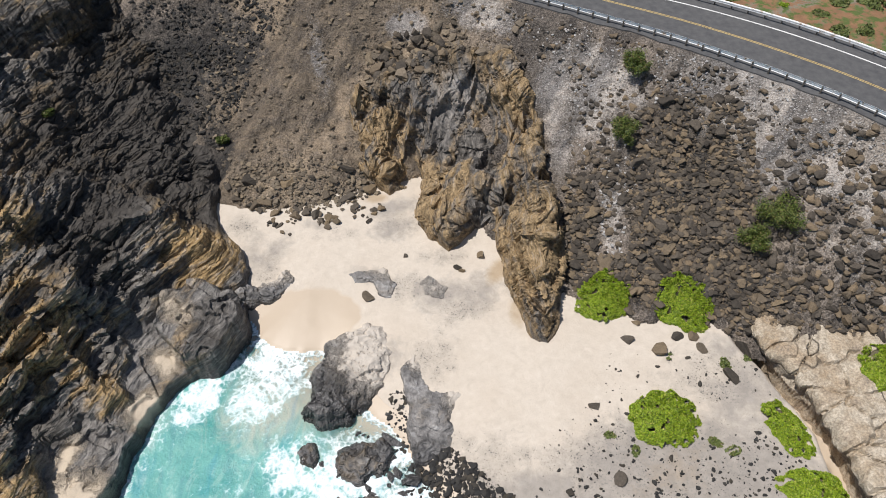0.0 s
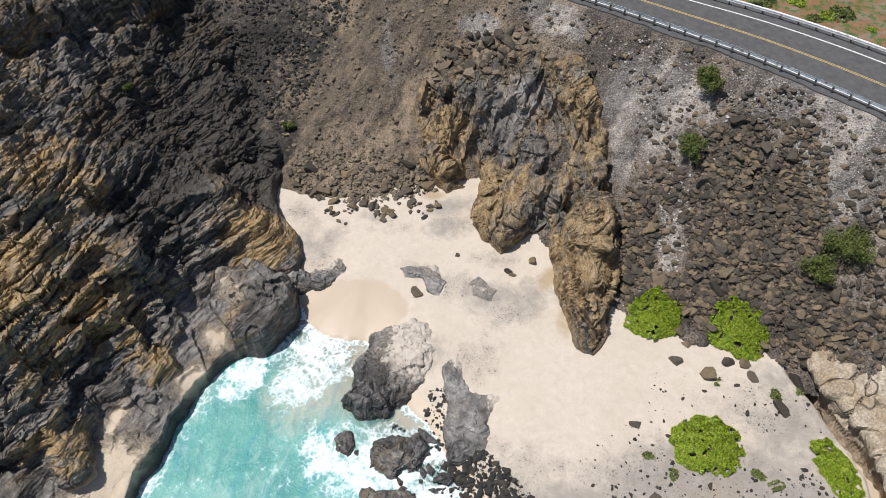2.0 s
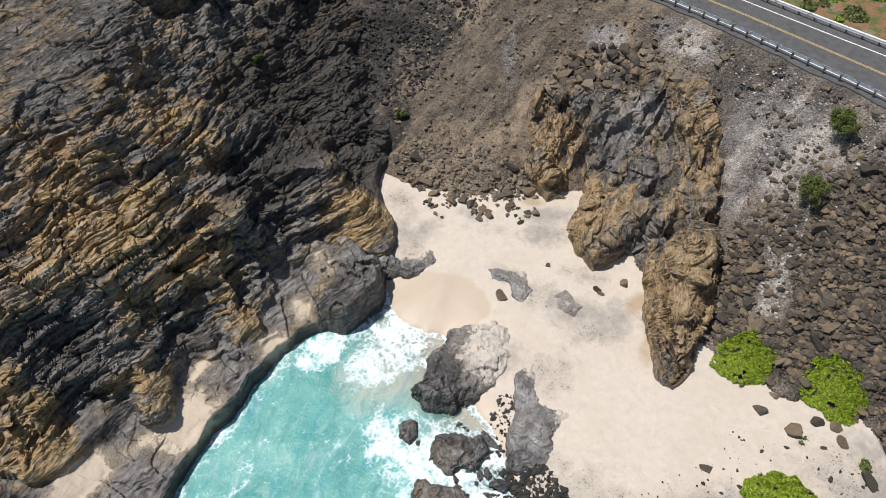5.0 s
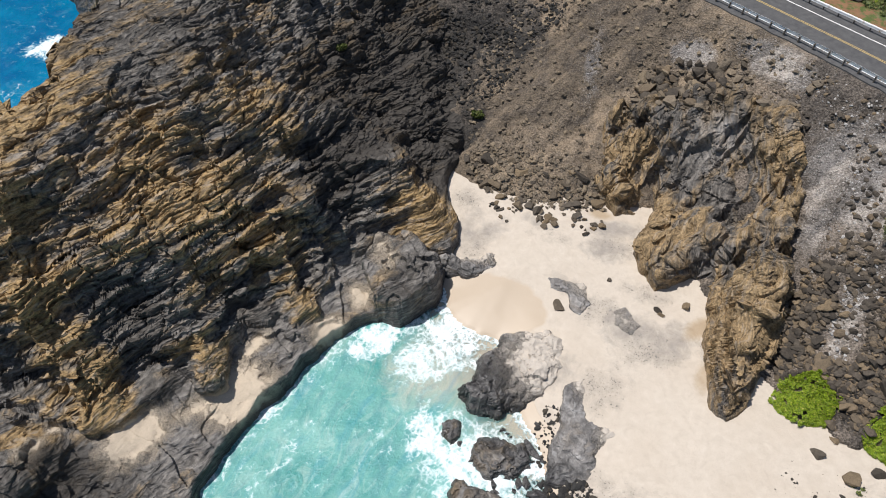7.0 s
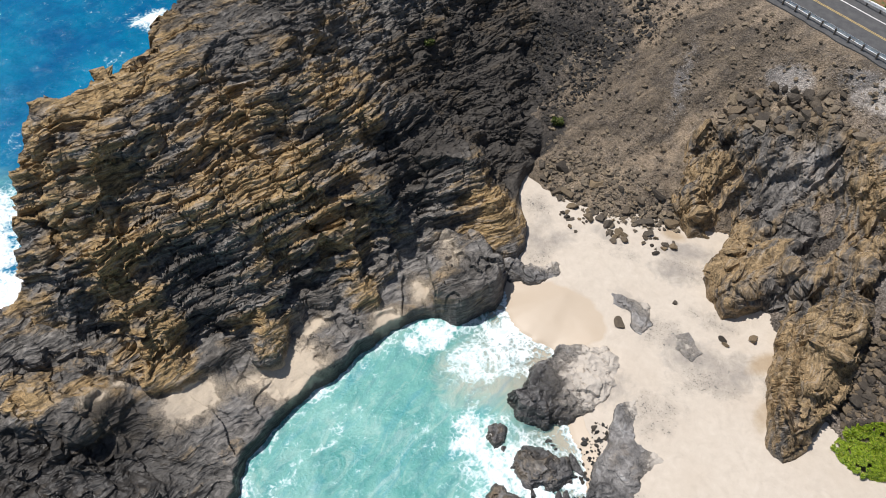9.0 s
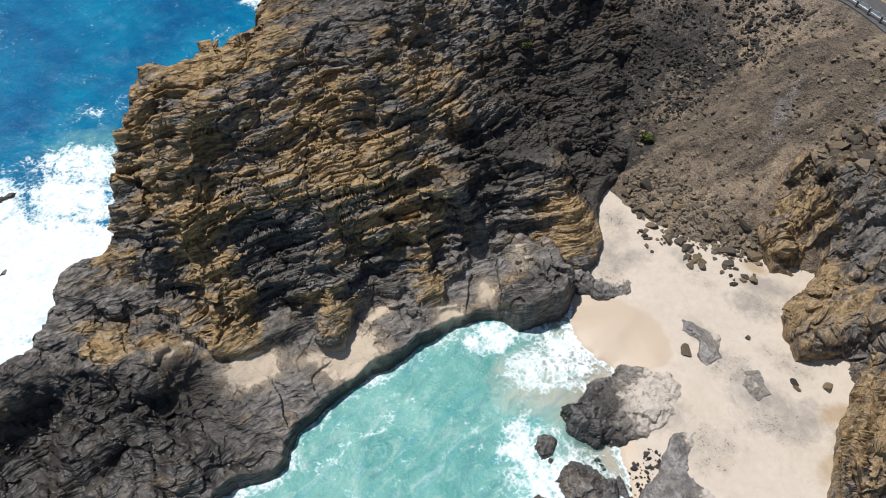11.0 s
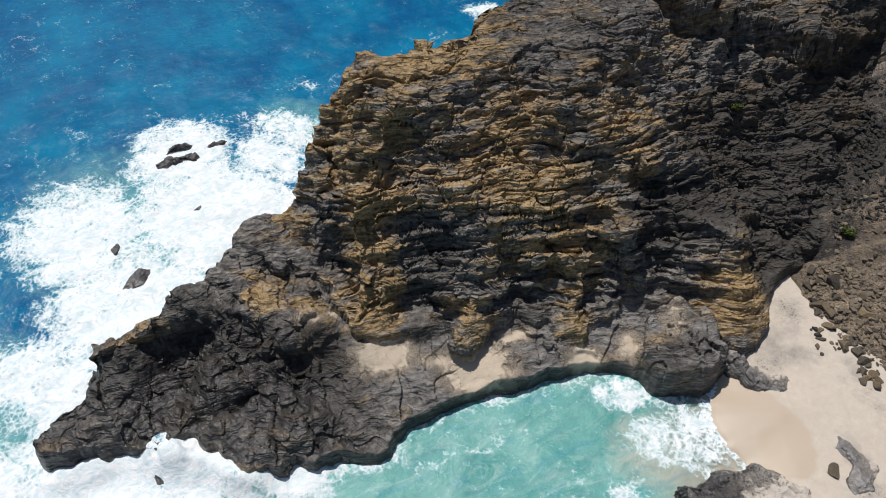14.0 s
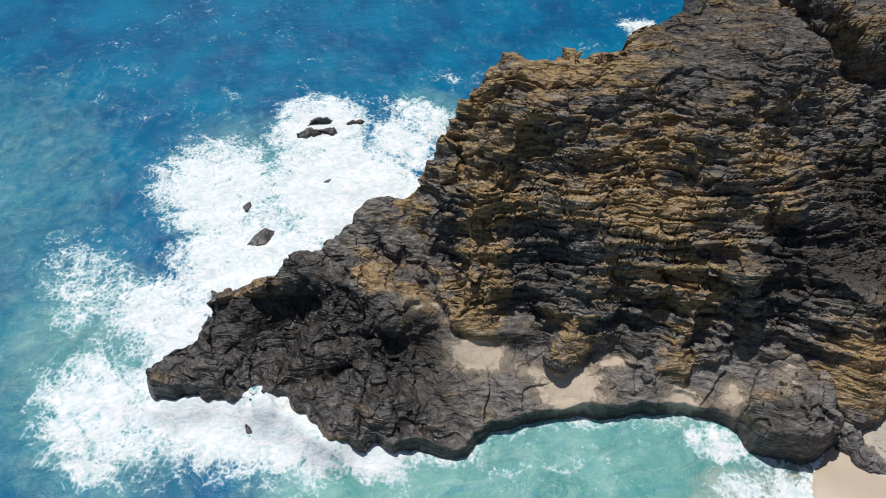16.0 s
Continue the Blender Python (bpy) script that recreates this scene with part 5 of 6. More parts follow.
STONES = [mesh_from("boulder", *stone_shape(3, 100 + k, 8, 0.05), MAT_BOULDER, False) for k in range(16)]
STONES_DARK = [mesh_from("boulder", *stone_shape(3, 140 + k, 9, 0.12), MAT_SHORE, False, dict(ochre=np.full(642, 0.12), wet=np.full(642, 0.8), dust=np.zeros(642), ash=np.zeros(642), crust_shade=np.zeros(642))) for k in range(5)]


def boulder(x, y, size, label, group, seed, meshes=STONES, sink=0.22, stretch=1.0, z=None):
    r = random.Random(seed)
    ob = new("boulder", meshes[seed % len(meshes)])
    ground = float(height_at(np.array(x), np.array(y))) if z is None else z
    ob.location = (x, y, ground + size * (0.5 * 0.62 - sink))
    ob.rotation_euler = (r.uniform(-0.35, 0.35), r.uniform(-0.35, 0.35), r.uniform(0, 6.3))
    ob.scale = (size * 0.56 * stretch, size * 0.56, size * 0.56 * r.uniform(0.85, 1.1))
    return tagged(ob, label, "boulder", group)


ON_SAND = [(-4.4, 52.4, 0.9), (1.6, 50.6, 1.0), (2.2, 50.1, 0.8), (4.4, 52.2, 1.4), (-14.9, 58.0, 1.2), (-8.6, 59.7, 1.1), (-8.9, 57.9, 1.0), (-19.5, 56.3, 0.7), (-18.3, 58.8, 1.7),
           (-15.2, 58.9, 0.8), (-12.5, 59.8, 0.6), (-19.9, 57.4, 1.0), (-20.8, 58.2, 0.8), (19.6, 40.6, 1.5), (22.6, 39.4, 2.2), (24.7, 40.9, 1.5), (26.6, 41.0, 1.8), (27.1, 39.6, 1.4),
           (31.9, 39.9, 2.2), (29.3, 36.5, 2.1), (20.9, 42.8, 1.1), (20.3, 44.2, 1.4), (23.2, 44.6, 1.6), (26.0, 44.3, 1.2), (15.2, 33.1, 1.2), (16.4, 25.6, 1.4), (12.9, 23.3, 1.2), (14.3, 23.6, 1.3), (13.6, 22.3, 1.7), (17.2, 22.8, 1.1), (10.2, 23.2, 1.3), (21.6, 27.5, 0.8), (11.8, 24.6, 1.3)]
for k, (x, y, size) in enumerate(ON_SAND):
    boulder(x, y, size * 0.76, "brown-grey basalt boulder half sunk in the pale sand" if size > 1.3 else "small dark basalt boulder lying on the pale sand", "boulders on the sand", 300 + k)
boulder(-8.4, 46.8, 1.3, "flat grey stone lying in the wet sand", "boulders on the sand", 351, sink=0.3)


crags = random.Random(91)
for k in range(26):
    i = int(np.argmin(np.abs(EDGE[:, 0] - crags.uniform(-16, 5))))
    x, y = EDGE[i] + ASIDE[i] * crags.uniform(10.6, 19)
    boulder(float(x), float(y), crags.uniform(1.2, 3.6), "dark weathered boulder on scrubby ground behind the road", "boulders behind the road", 1100 + k, z=float(INLAND.at(np.array(x), np.array(y))))


SHRUBS = [(17.7, 45.6, 2.6), (26.0, 44.5, 2.7), (21.7, 31.7, 3.0), (33.4, 30.6, 2.2), (34.5, 24.3, 2.4)]


def strewn(ring, count, lo, hi, seed, power=2.0, clump=0.0):
    """Places inside a ring, larger stones rarer."""
    r = np.random.default_rng(seed)
    p = np.array(ring)
    out = []
    while len(out) < count:
        x, y = r.uniform(p[:, 0].min(), p[:, 0].max(), count * 2), r.uniform(p[:, 1].min(), p[:, 1].max(), count * 2)
        ok = inside(x, y, ring) & (vnoise(x / 3.2, y / 3.2, 0, seed) > clump * r.random(count * 2))
        for sx, sy, reach in SHRUBS:
            ok &= np.hypot(x - sx, y - sy) > reach
        size = lo + (hi - lo) * r.random(count * 2) ** power
        out += list(zip(x[ok], y[ok], size[ok]))
    return np.array(out[:count])


FIELD = [(14.6, 47.2), (20, 43.8), (29, 43.2), (36, 41), (38.5, 43), (35, 48), (34.2, 53), (34.2, 58), (32.2, 63), (26, 65), (22.4, 64), (21.4, 60), (20.8, 49.8), (17.2, 50), (17.2, 58), (14.6, 59.5), (13.8, 50)]
BACK_FOOT = [(-27.4, 63), (-25.4, 60.4), (-20, 59), (-13, 60.4), (-8, 62.4), (-9.5, 65), (-16, 66), (-23, 65.4)]
for k, (x, y, size) in enumerate(strewn(FIELD, 190, 0.65, 1.6, 11, 2.0)):
    boulder(x, y, size, "rough brown basalt boulder in a field of fallen rock", "boulders on the slope", 400 + k, sink=0.18)
FALLEN = [(-22.5, 57.5), (-20, 55.8), (-16, 56.2), (-10, 57.8), (-7, 59.8), (-9, 61.4), (-20, 60)]
for k, (x, y, size) in enumerate(strewn(FALLEN, 36, 0.35, 1.1, 13, 1.8)):
    boulder(x, y, size, "grey-brown boulder rolled down onto the pale sand", "boulders at the back of the beach", 900 + k, sink=0.15)
for k, (x, y, size) in enumerate(strewn(BACK_FOOT, 60, 0.45, 1.7, 12, 2.4)):
    boulder(x, y, size, "rounded brown boulder at the foot of the rubble slope", "boulders at the back of the beach", 700 + k, sink=0.2)


def rubble(name, places, mat, label, level=1, seed=0, lift=0.1, flat=1.0):
    """Many small stones joined into one mesh."""
    r = np.random.default_rng(seed)
    kinds = [stone_shape(level, 900 + k + seed, 7, 0.06) for k in range(12)]
    x, y, size = places.T
    z = height_at(x, y)
    vs, fs, start = [], [], 0
    for k in range(len(places)):
        v, f = kinds[k % 12]
        a, b, c = r.uniform(0, 6.3), r.uniform(-0.5, 0.5), r.uniform(-0.5, 0.5)
        m = np.array(Euler((b, c, a)).to_matrix())
        vs.append((v * np.array([1, 1, flat])) @ m.T * (size[k] * 0.55) + np.array([x[k], y[k], z[k] + lift * size[k]]))
        fs.append(f + start)
        start += len(v)
    me = mesh_from(name, np.concatenate(vs), np.concatenate(fs), mat, False)
    return tagged(new(name, me), label, "rubble", "", "stuff")


WHOLE_SLOPE = [(-27, 62), (-18.9, 59), (-11.3, 60.5), (-8, 66), (0, 72), (8, 75), (9, 79), (-9, 87), (-20, 91), (-30, 88), (-33, 76), (-29, 68)]
GREY_SLOPE = [(14.5, 54), (17, 52), (22, 57), (26, 62), (32, 63), (44, 52), (50, 46), (54, 46), (42, 59), (30, 67.6), (18, 74), (9, 78.5), (6, 75), (15, 70)]
rubble("slope_rubble", strewn(FIELD, 4600, 0.26, 0.95, 21, 2.4, 0.5), MAT_RUBBLE, "angular brown basalt rubble heaped between the boulders", 1, 1, 0.15)
rubble("slope_rubble", np.concatenate([strewn(WHOLE_SLOPE, 8000, 0.05, 0.75, 22, 8.0, 1.7), strewn([(-10.6, 78.1), (-9.8, 72.6), (-0.3, 72.7), (9, 75), (11, 77), (6, 80), (-1.8, 79.8)], 260, 0.2, 1.7, 33, 3.2), strewn(BACK_FOOT, 700, 0.2, 0.8, 23)]), MAT_EARTHY, "loose brown stones on the earthy slope", 0, 2, 0.12)
rubble("slope_rubble", strewn(GREY_SLOPE, 1500, 0.08, 0.9, 24, 6.0, 1.6), MAT_RUBBLE, "loose dark stones on the grey gravel slope", 0, 3, 0.12)
SPARSE = [(36, 41.5), (50, 39), (56, 44), (48, 53), (42, 58), (38, 56), (36, 50)]
rubble("slope_rubble", np.concatenate([strewn(SPARSE, 900, 0.15, 1.3, 31, 3.0, 0.8), strewn([(15, 53), (20, 52), (22, 57), (20, 62), (16.5, 62)], 160, 0.2, 1.2, 32, 1.6)]), MAT_RUBBLE, "dark angular stones scattered over grey gravel", 1, 8, 0.12)
rubble("slope_rubble", strewn([(-10.4, 78), (-8, 74.6), (-2.5, 73.4), (0.4, 74.6), (-0.6, 79), (-5, 80.4)], 150, 0.3, 1.8, 39, 2.2, 0.8), MAT_RUBBLE, "dark angular blocks piled above the outcrop", 1, 11, 0.15)
ROUND_FIELD = [(13.5, 48), (30, 41.5), (46, 40), (46, 51), (38, 59), (33, 66), (24, 68), (16, 66), (14, 60)]
rubble("slope_rubble", strewn(ROUND_FIELD, 2200, 0.14, 1.0, 38, 3.4, 1.5), MAT_RUBBLE, "brown basalt stones strewn round the field of boulders", 1, 10, 0.12)
rubble("slope_rubble", strewn(FIELD, 6000, 0.1, 0.36, 37, 1.4), MAT_RUBBLE, "small broken basalt stones filling the field of boulders", 0, 9, 0.15)
rubble("pale_gravel", np.concatenate([strewn(GREY_SLOPE, 2600, 0.06, 0.45, 25, 6.0, 1.2), strewn([(17.5, 50), (20.2, 49.4), (21, 59.3), (18, 60)], 260, 0.08, 0.5, 35, 3.0)]), MAT_PALE_STONE, "pale broken stones on the grey gravel slope", 0, 4, 0.12)
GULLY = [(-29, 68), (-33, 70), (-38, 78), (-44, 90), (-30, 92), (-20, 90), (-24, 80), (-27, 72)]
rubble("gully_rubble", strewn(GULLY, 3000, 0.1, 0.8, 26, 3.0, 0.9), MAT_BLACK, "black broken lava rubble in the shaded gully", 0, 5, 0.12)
PEBBLES = [(-4.4, 27.4), (-2.4, 28.3), (0.9, 29.2), (3.6, 27), (7, 24), (4, 21), (-1, 20.5), (-4.6, 23)]
rubble("black_pebbles", np.concatenate([strewn(PEBBLES, 1500, 0.1, 0.75, 27, 3.0), strewn([(-5.5, 35.8), (-3.8, 35.4), (-3.4, 29.1), (-5.4, 29.2)], 110, 0.12, 0.55, 28, 2.4)]), MAT_BLACK, "black wet pebbles heaped at the edge of the surf", 1, 6, 0.1)
GRITTY = [(13.5, 29), (17, 31), (20, 27.5), (27, 28), (33, 33), (35, 25), (30, 22), (20, 22), (11, 23)]
SAND_BITS = [(16.5, 36), (17.5, 40), (22, 39.5), (31, 39), (35, 33), (36, 25), (20, 23), (8, 23), (10, 30)]
rubble("beach_pebbles", np.concatenate([strewn(SAND_BITS, 420, 0.05, 0.5, 29, 5.0, 2.6), strewn(GRITTY, 900, 0.04, 0.45, 36, 6.0, 1.8)]), MAT_BLACK, "small dark stones strewn over the pale sand", 1, 7, 0.02)


# ---- low rocks between sand and water ----
def low_rock(name, ring, top, steps, label, seed, ochre_base=0.1, dust_at=(), wet_at=(), tilt=(0.0, 0.0), ash=0.0):
    """A low wave-worn rock with a steep rim."""
    p = np.array(ring)
    xs, ys = np.arange(p[:, 0].min() - 1, p[:, 0].max() + 1, steps), np.arange(p[:, 1].min() - 1, p[:, 1].max() + 1, steps)
    X, Y = np.meshgrid(xs, ys)
    wob = 0.6 * fbm(X / 2.2, Y / 2.2, 0, seed, 4, 0.45)
    d = signed(X, Y, ring) + wob
    floor = np.maximum(BEACH.at(X, Y), -0.8)
    z = np.maximum(floor, 0) + top * (1 - np.exp(-np.maximum(d, 0) / 0.55)) + tilt[0] * (X - p[:, 0].mean()) + tilt[1] * (Y - p[:, 1].mean()) + 0.35 * fbm(X / 3, Y / 3, 0, seed + 1, 4)
    z = np.where(d > 0, np.maximum(smin(z, -0.3 + floor + 3.0 * d, 0.5), -1), floor - 0.3 + 2.5 * d)
    s = Sheet(xs, ys, z)
    blocks, joint = cells(X / 2.1 + 0.4 * fbm(X, Y, 0, seed + 7, 3), Y / 1.5 + 0.4 * fbm(X, Y, 0, seed + 8, 3), seed + 6)
    big = min(top / 1.5, 1.0)
    s.push((d > 0) * (big * (0.5 * (blocks - 0.5) - 0.1 * smooth(0.07, 0.0, joint) + 0.6 * fbm(X / 2.8, Y / 2.8, 0, seed + 9, 3)) + 0.12 * fbm(X / 0.7, Y / 0.7, z, seed + 5, 4, 0.6) + (0.1 + 0.15 * big) * (1 - 2.4 * np.abs(fbm(X / 1.7, Y / 1.7, z, seed + 2, 4))) - 0.15))
    dust_v = spots(X, Y, dust_at) if dust_at else np.full_like(X, 0.1)
    wet_v = np.clip(smooth(0.9, 0.2, s.pz) + (spots(X, Y, wet_at) if wet_at else 0), 0, 1)
    return tagged(new(name, sheet_mesh(name, s, d > -0.35, MAT_SHORE, dict(ochre=np.full_like(X, ochre_base), dust=dust_v, wet=wet_v, ash=ash * (1 - wet_v), crust_shade=0.0), False)), label, "rock")


low_rock("shore_rock", [(-15.1, 32.6), (-14.5, 31.9), (-12.4, 31.0), (-9.4, 32.4), (-7.5, 33.8), (-5.5, 35.8), (-4.7, 38.6), (-4.9, 41.7), (-6.8, 43.8), (-8.7, 43.5), (-10.6, 42.6), (-12.9, 41.2), (-13.6, 38.1), (-14.2, 34.8)], 1.7, 0.12,
         "low black wave-worn rock with sand on its back", 500, 0.08, [(-6.0, 40.6, 7.0, 5.4, 45, 1.35)], [(-13.4, 34.2, 4.4, 3.2, 20, 1.0), (-9.5, 32.8, 4.0, 1.8, 20, 0.9)], (-0.22, -0.10), 0.4)
low_rock("shore_rock", [(-4.3, 37.9), (-3.0, 40.5), (-1.9, 38.2), (-1.2, 35.6), (0.9, 35.6), (2.4, 35.2), (1.2, 32.1), (1.9, 29.8), (-0.7, 28.2), (-2.9, 27.4), (-3.6, 30.9), (-4.2, 35.1)], 0.5, 0.12,
         "flat grey rock tongue running down through the sand", 510, 0.12, [(2.2, 34.2, 2.0, 3.4, 20, 1.3), (-2.6, 39.4, 1.6, 2.2, 0, 1.2), (2.2, 30.4, 1.2, 2, 0, 0.9)], [(-1.8, 28.6, 3.0, 1.6, 20, 0.9)], (-0.12, -0.02), 0.5)
low_rock("shore_rock", [(-26, 49.2), (-21.5, 48.9), (-19.8, 50.0), (-18.2, 51.6), (-16.8, 50.0), (-17.6, 47.2), (-21.6, 46.2), (-26, 45.6)], 1.2, 0.12,
         "grey rock spit pointing into the beach", 520, 0.1, [(-18.6, 50.2, 3.0, 1.6, 30, 0.95)], [(-22, 46.9, 4, 0.7, 10, 0.8)], (-0.05, 0.0), 0.6)
low_rock("shore_rock", [(-11.4, 50.3), (-9.4, 50.6), (-6.8, 51.1), (-5.4, 48.5), (-5.5, 46.3), (-7.2, 46.9), (-8.4, 48.6), (-10.3, 48.2)], 0.35, 0.12,
         "grey rock slab half buried in the sand", 530, 0.14, [(-7.0, 50.4, 3.4, 1.5, -20, 0.95)], (), (-0.06, -0.03), 0.7)
low_rock("shore_rock", [(-15.2, 29.2), (-14.0, 30.5), (-12.4, 30.5), (-11.9, 28.6), (-12.2, 26.8), (-14.3, 28.0)], 1.0, 0.12, "brown rock washed by white surf", 540, 0.55, (), [(-13.5, 28.0, 3, 1.0, 10, 0.5)])
low_rock("shore_rock", [(-11.2, 29.0), (-8.1, 30.6), (-5.8, 31.2), (-4.6, 29.2), (-4.9, 26.3), (-7.8, 25.4), (-10.6, 26.2)], 1.2, 0.12, "dark wet rock washed by white surf", 545, 0.3, (), [(-8.0, 29.5, 5, 2.6, 10, 0.75)])
low_rock("shore_rock", [(-11.0, 24.8), (-8.4, 25.2), (-5.2, 25.0), (-4.2, 22.4), (-6.6, 20.8), (-10.4, 21.8)], 0.9, 0.14, "brown weedy rock awash in the surf", 548, 0.6, (), [(-8, 23, 4, 2.0, 10, 0.5)])
for ring, top, seed, words in [([(-87.6, 1.2), (-88.0, 2.6), (-87.0, 4.8), (-86.0, 4.4), (-86.3, 2.4), (-85.6, 0.4), (-86.6, -0.2)], 1.5, 550, "jagged black reef rock standing out of the surf"),
                              ([(-85.4, -0.8), (-85.6, 1.6), (-85.2, 3.8), (-84.8, 5.4), (-83.8, 5.0), (-83.6, 2.6), (-83.0, 0.6), (-83.3, -1.4)], 1.3, 553, "jagged black reef ledge with foam running off it"),
                              ([(-86.3, 5.6), (-86.4, 7.6), (-85.7, 9.6), (-85.0, 9.2), (-84.8, 6.4)], 0.8, 556, "low black reef rib awash in the surf")]:
    low_rock("sea_rock", ring, top, 0.14, words, seed, 0.02)
WASHED = [(-2.9, 26.4, 1.8), (-65.2, -7.6, 3.0), (-73.7, 2.4, 1.9), (-73.0, 3.7, 1.3), (-71.2, -9.0, 1.6), (-38.4, -10.6, 1.7), (-35.9, -5.6, 1.6), (-40.3, -12.5, 1.2), (-37.4, -8.4, 1.0), (-43.4, -17.5, 1.2)]
for k, (x, y, size) in enumerate(WASHED):
    boulder(x, y, size, "black wet boulder washed by white surf", "boulders in the surf", 800 + k, STONES_DARK, 0.3, 1.3, 0.0)

for k, (x, y, size) in enumerate(strewn([(-12.5, 29), (-7, 33.4), (-4.2, 33), (-2.6, 27), (-4, 22.5), (-9.5, 23.5)], 36, 0.35, 1.3, 14, 2.0)):
    boulder(x, y, size, "small black boulder lying in the wash of the surf", "boulders in the surf", 960 + k, STONES_DARK, 0.2, 1.15, max(0.0, float(height_at(np.array(x), np.array(y)))))
low_rock("shore_rock", [(-3.6, 48.8), (-1.6, 49.6), (0.8, 48), (0.2, 46), (-2.4, 46.5)], 0.10, 0.13, "flat grey rock just showing through the sand", 560, 0.1, [(-1.4, 47.8, 3.4, 2.4, 0, 0.75)], (), (0.0, 0.0), 0.9)
low_rock("shore_rock", [(-10.0, 57.2), (-7, 57.8), (-5.2, 56.4), (-6.6, 55.0), (-9, 55.4)], 0.10, 0.13, "flat grey rock just showing through the sand", 570, 0.1, [(-7.6, 56.4, 3.6, 2.2, 0, 0.8)], (), (0.0, 0.0), 0.9)


# ---- plants ----
def leaf_mat(name, lo, hi, dry):
    m = Nodes(name)
    r = m.island()
    col = m.mix(r, lo, hi)
    col = m.mix(m.ramp(r, (0.9, 0.0), (0.97, 1.0)), col, dry)
    m.done(col, 0.55, None, 0.0, 0.4)
    return m.mat


MAT_LEAF = leaf_mat("fleshy_leaf", (0.07, 0.125, 0.005), (0.285, 0.385, 0.02), (0.38, 0.37, 0.08))
MAT_LEAF_DARK = leaf_mat("small_leaf", (0.035, 0.06, 0.01), (0.135, 0.165, 0.03), (0.22, 0.17, 0.07))
MAT_TWIG = plain("twig", (0.07, 0.065, 0.035), (0.15, 0.13, 0.08), 8, 0.9)


MAT_LEAF_OLIVE = leaf_mat("olive_leaf", (0.055, 0.08, 0.02), (0.17, 0.2, 0.055), (0.26, 0.2, 0.1))


def ground_at(x, y):
    """Height of the ground, also behind the road."""
    return np.where(inside(x, y, INLAND_RING), INLAND.at(x, y), height_at(x, y))


def leaves(centres, normals, size, r, spread=0.7):
    """A bent leaf of four triangles at each place."""
    n = len(centres)
    d = normals + r.normal(size=(n, 3)) * spread
    d /= np.linalg.norm(d, axis=1)[:, None]
    t = np.cross(d, r.normal(size=(n, 3)))
    t /= np.linalg.norm(t, axis=1)[:, None]
    b = np.cross(d, t)
    s = (size * r.uniform(0.6, 1.25, n))[:, None]
    v = np.stack([centres - t * s, centres - b * s * 0.5 + d * s * 0.12, centres + t * s, centres + b * s * 0.5 + d * s * 0.12], 1).reshape(-1, 3)
    q = np.arange(n)[:, None] * 4
    return v, np.concatenate([q + [0, 1, 2], q + [0, 2, 3]], 0)


def mound_shrub(x, y, wide, deep, turn, seed, label, leaf=None, group="shrubs on the beach"):
    """A low spreading shrub: woody heart under a skin of fleshy leaves."""
    r = np.random.default_rng(seed)
    z = float(ground_at(np.array(x), np.array(y)))
    thing = tagged(new("beach_shrub"), label, "shrub", group)
    leaf = leaf or MAT_LEAF
    thing.location, thing.rotation_euler = (x, y, z), (0, 0, radians(turn))
    n = int((480 if group == "shrubs on the beach" else 170) * wide * deep)
    a, q = r.uniform(0, 2 * np.pi, n), np.sqrt(r.random(n))
    rim = 1 + 0.22 * (vnoise(np.cos(a) * 1.7 + 5, np.sin(a) * 1.7 + 5, 0, seed) - 0.5) + 0.18 * (vnoise(np.cos(a) * 5 + 9, np.sin(a) * 5, 0, seed + 1) - 0.5)
    px, py = wide / 2 * q * rim * np.cos(a), deep / 2 * q * rim * np.sin(a)
    tall = 0.16 * min(wide, deep)
    lump = fbm(px / 0.9, py / 0.9, 0, seed + 2, 3)
    gap = vnoise(px / 0.5, py / 0.5, 3, seed + 4) > 0.1 + 0.2 * q
    pz = tall * np.sqrt(np.maximum(1 - q ** 2.6, 0)) * (1 + 0.4 * lump) + 0.4 * lump - r.random(n) * 0.15
    ground = ground_at(x + px * math.cos(radians(turn)) - py * math.sin(radians(turn)), y + px * math.sin(radians(turn)) + py * math.cos(radians(turn))) - z
    c = np.stack([px, py, np.maximum(pz, 0.08) + ground], 1)[gap]
    nrm = np.stack([px * 0.3, py * 0.3, np.full(n, 1.0)], 1)[gap]
    part("foliage", mesh_from("foliage", *leaves(c, nrm, 0.12 if group == "shrubs on the beach" else 0.16, r, 0.75), leaf), leaf, thing, "bright yellow-green fleshy leaves" if leaf == MAT_LEAF else "dull olive leaves")
    v, f = BALLS[2]
    w = v * np.array([wide * 0.38, deep * 0.38, tall * 0.28]) * (1 + 0.25 * fbm(v[:, 0] * 3, v[:, 1] * 3, v[:, 2] * 3, seed + 3, 3))[:, None]
    w[:, 2] += ground_at(x + w[:, 0] * math.cos(radians(turn)) - w[:, 1] * math.sin(radians(turn)), y + w[:, 0] * math.sin(radians(turn)) + w[:, 1] * math.cos(radians(turn))) - z - 0.06
    part("heartwood", mesh_from("heartwood", w, f, MAT_TWIG), MAT_TWIG, thing, "tangle of brown woody stems")
    return thing


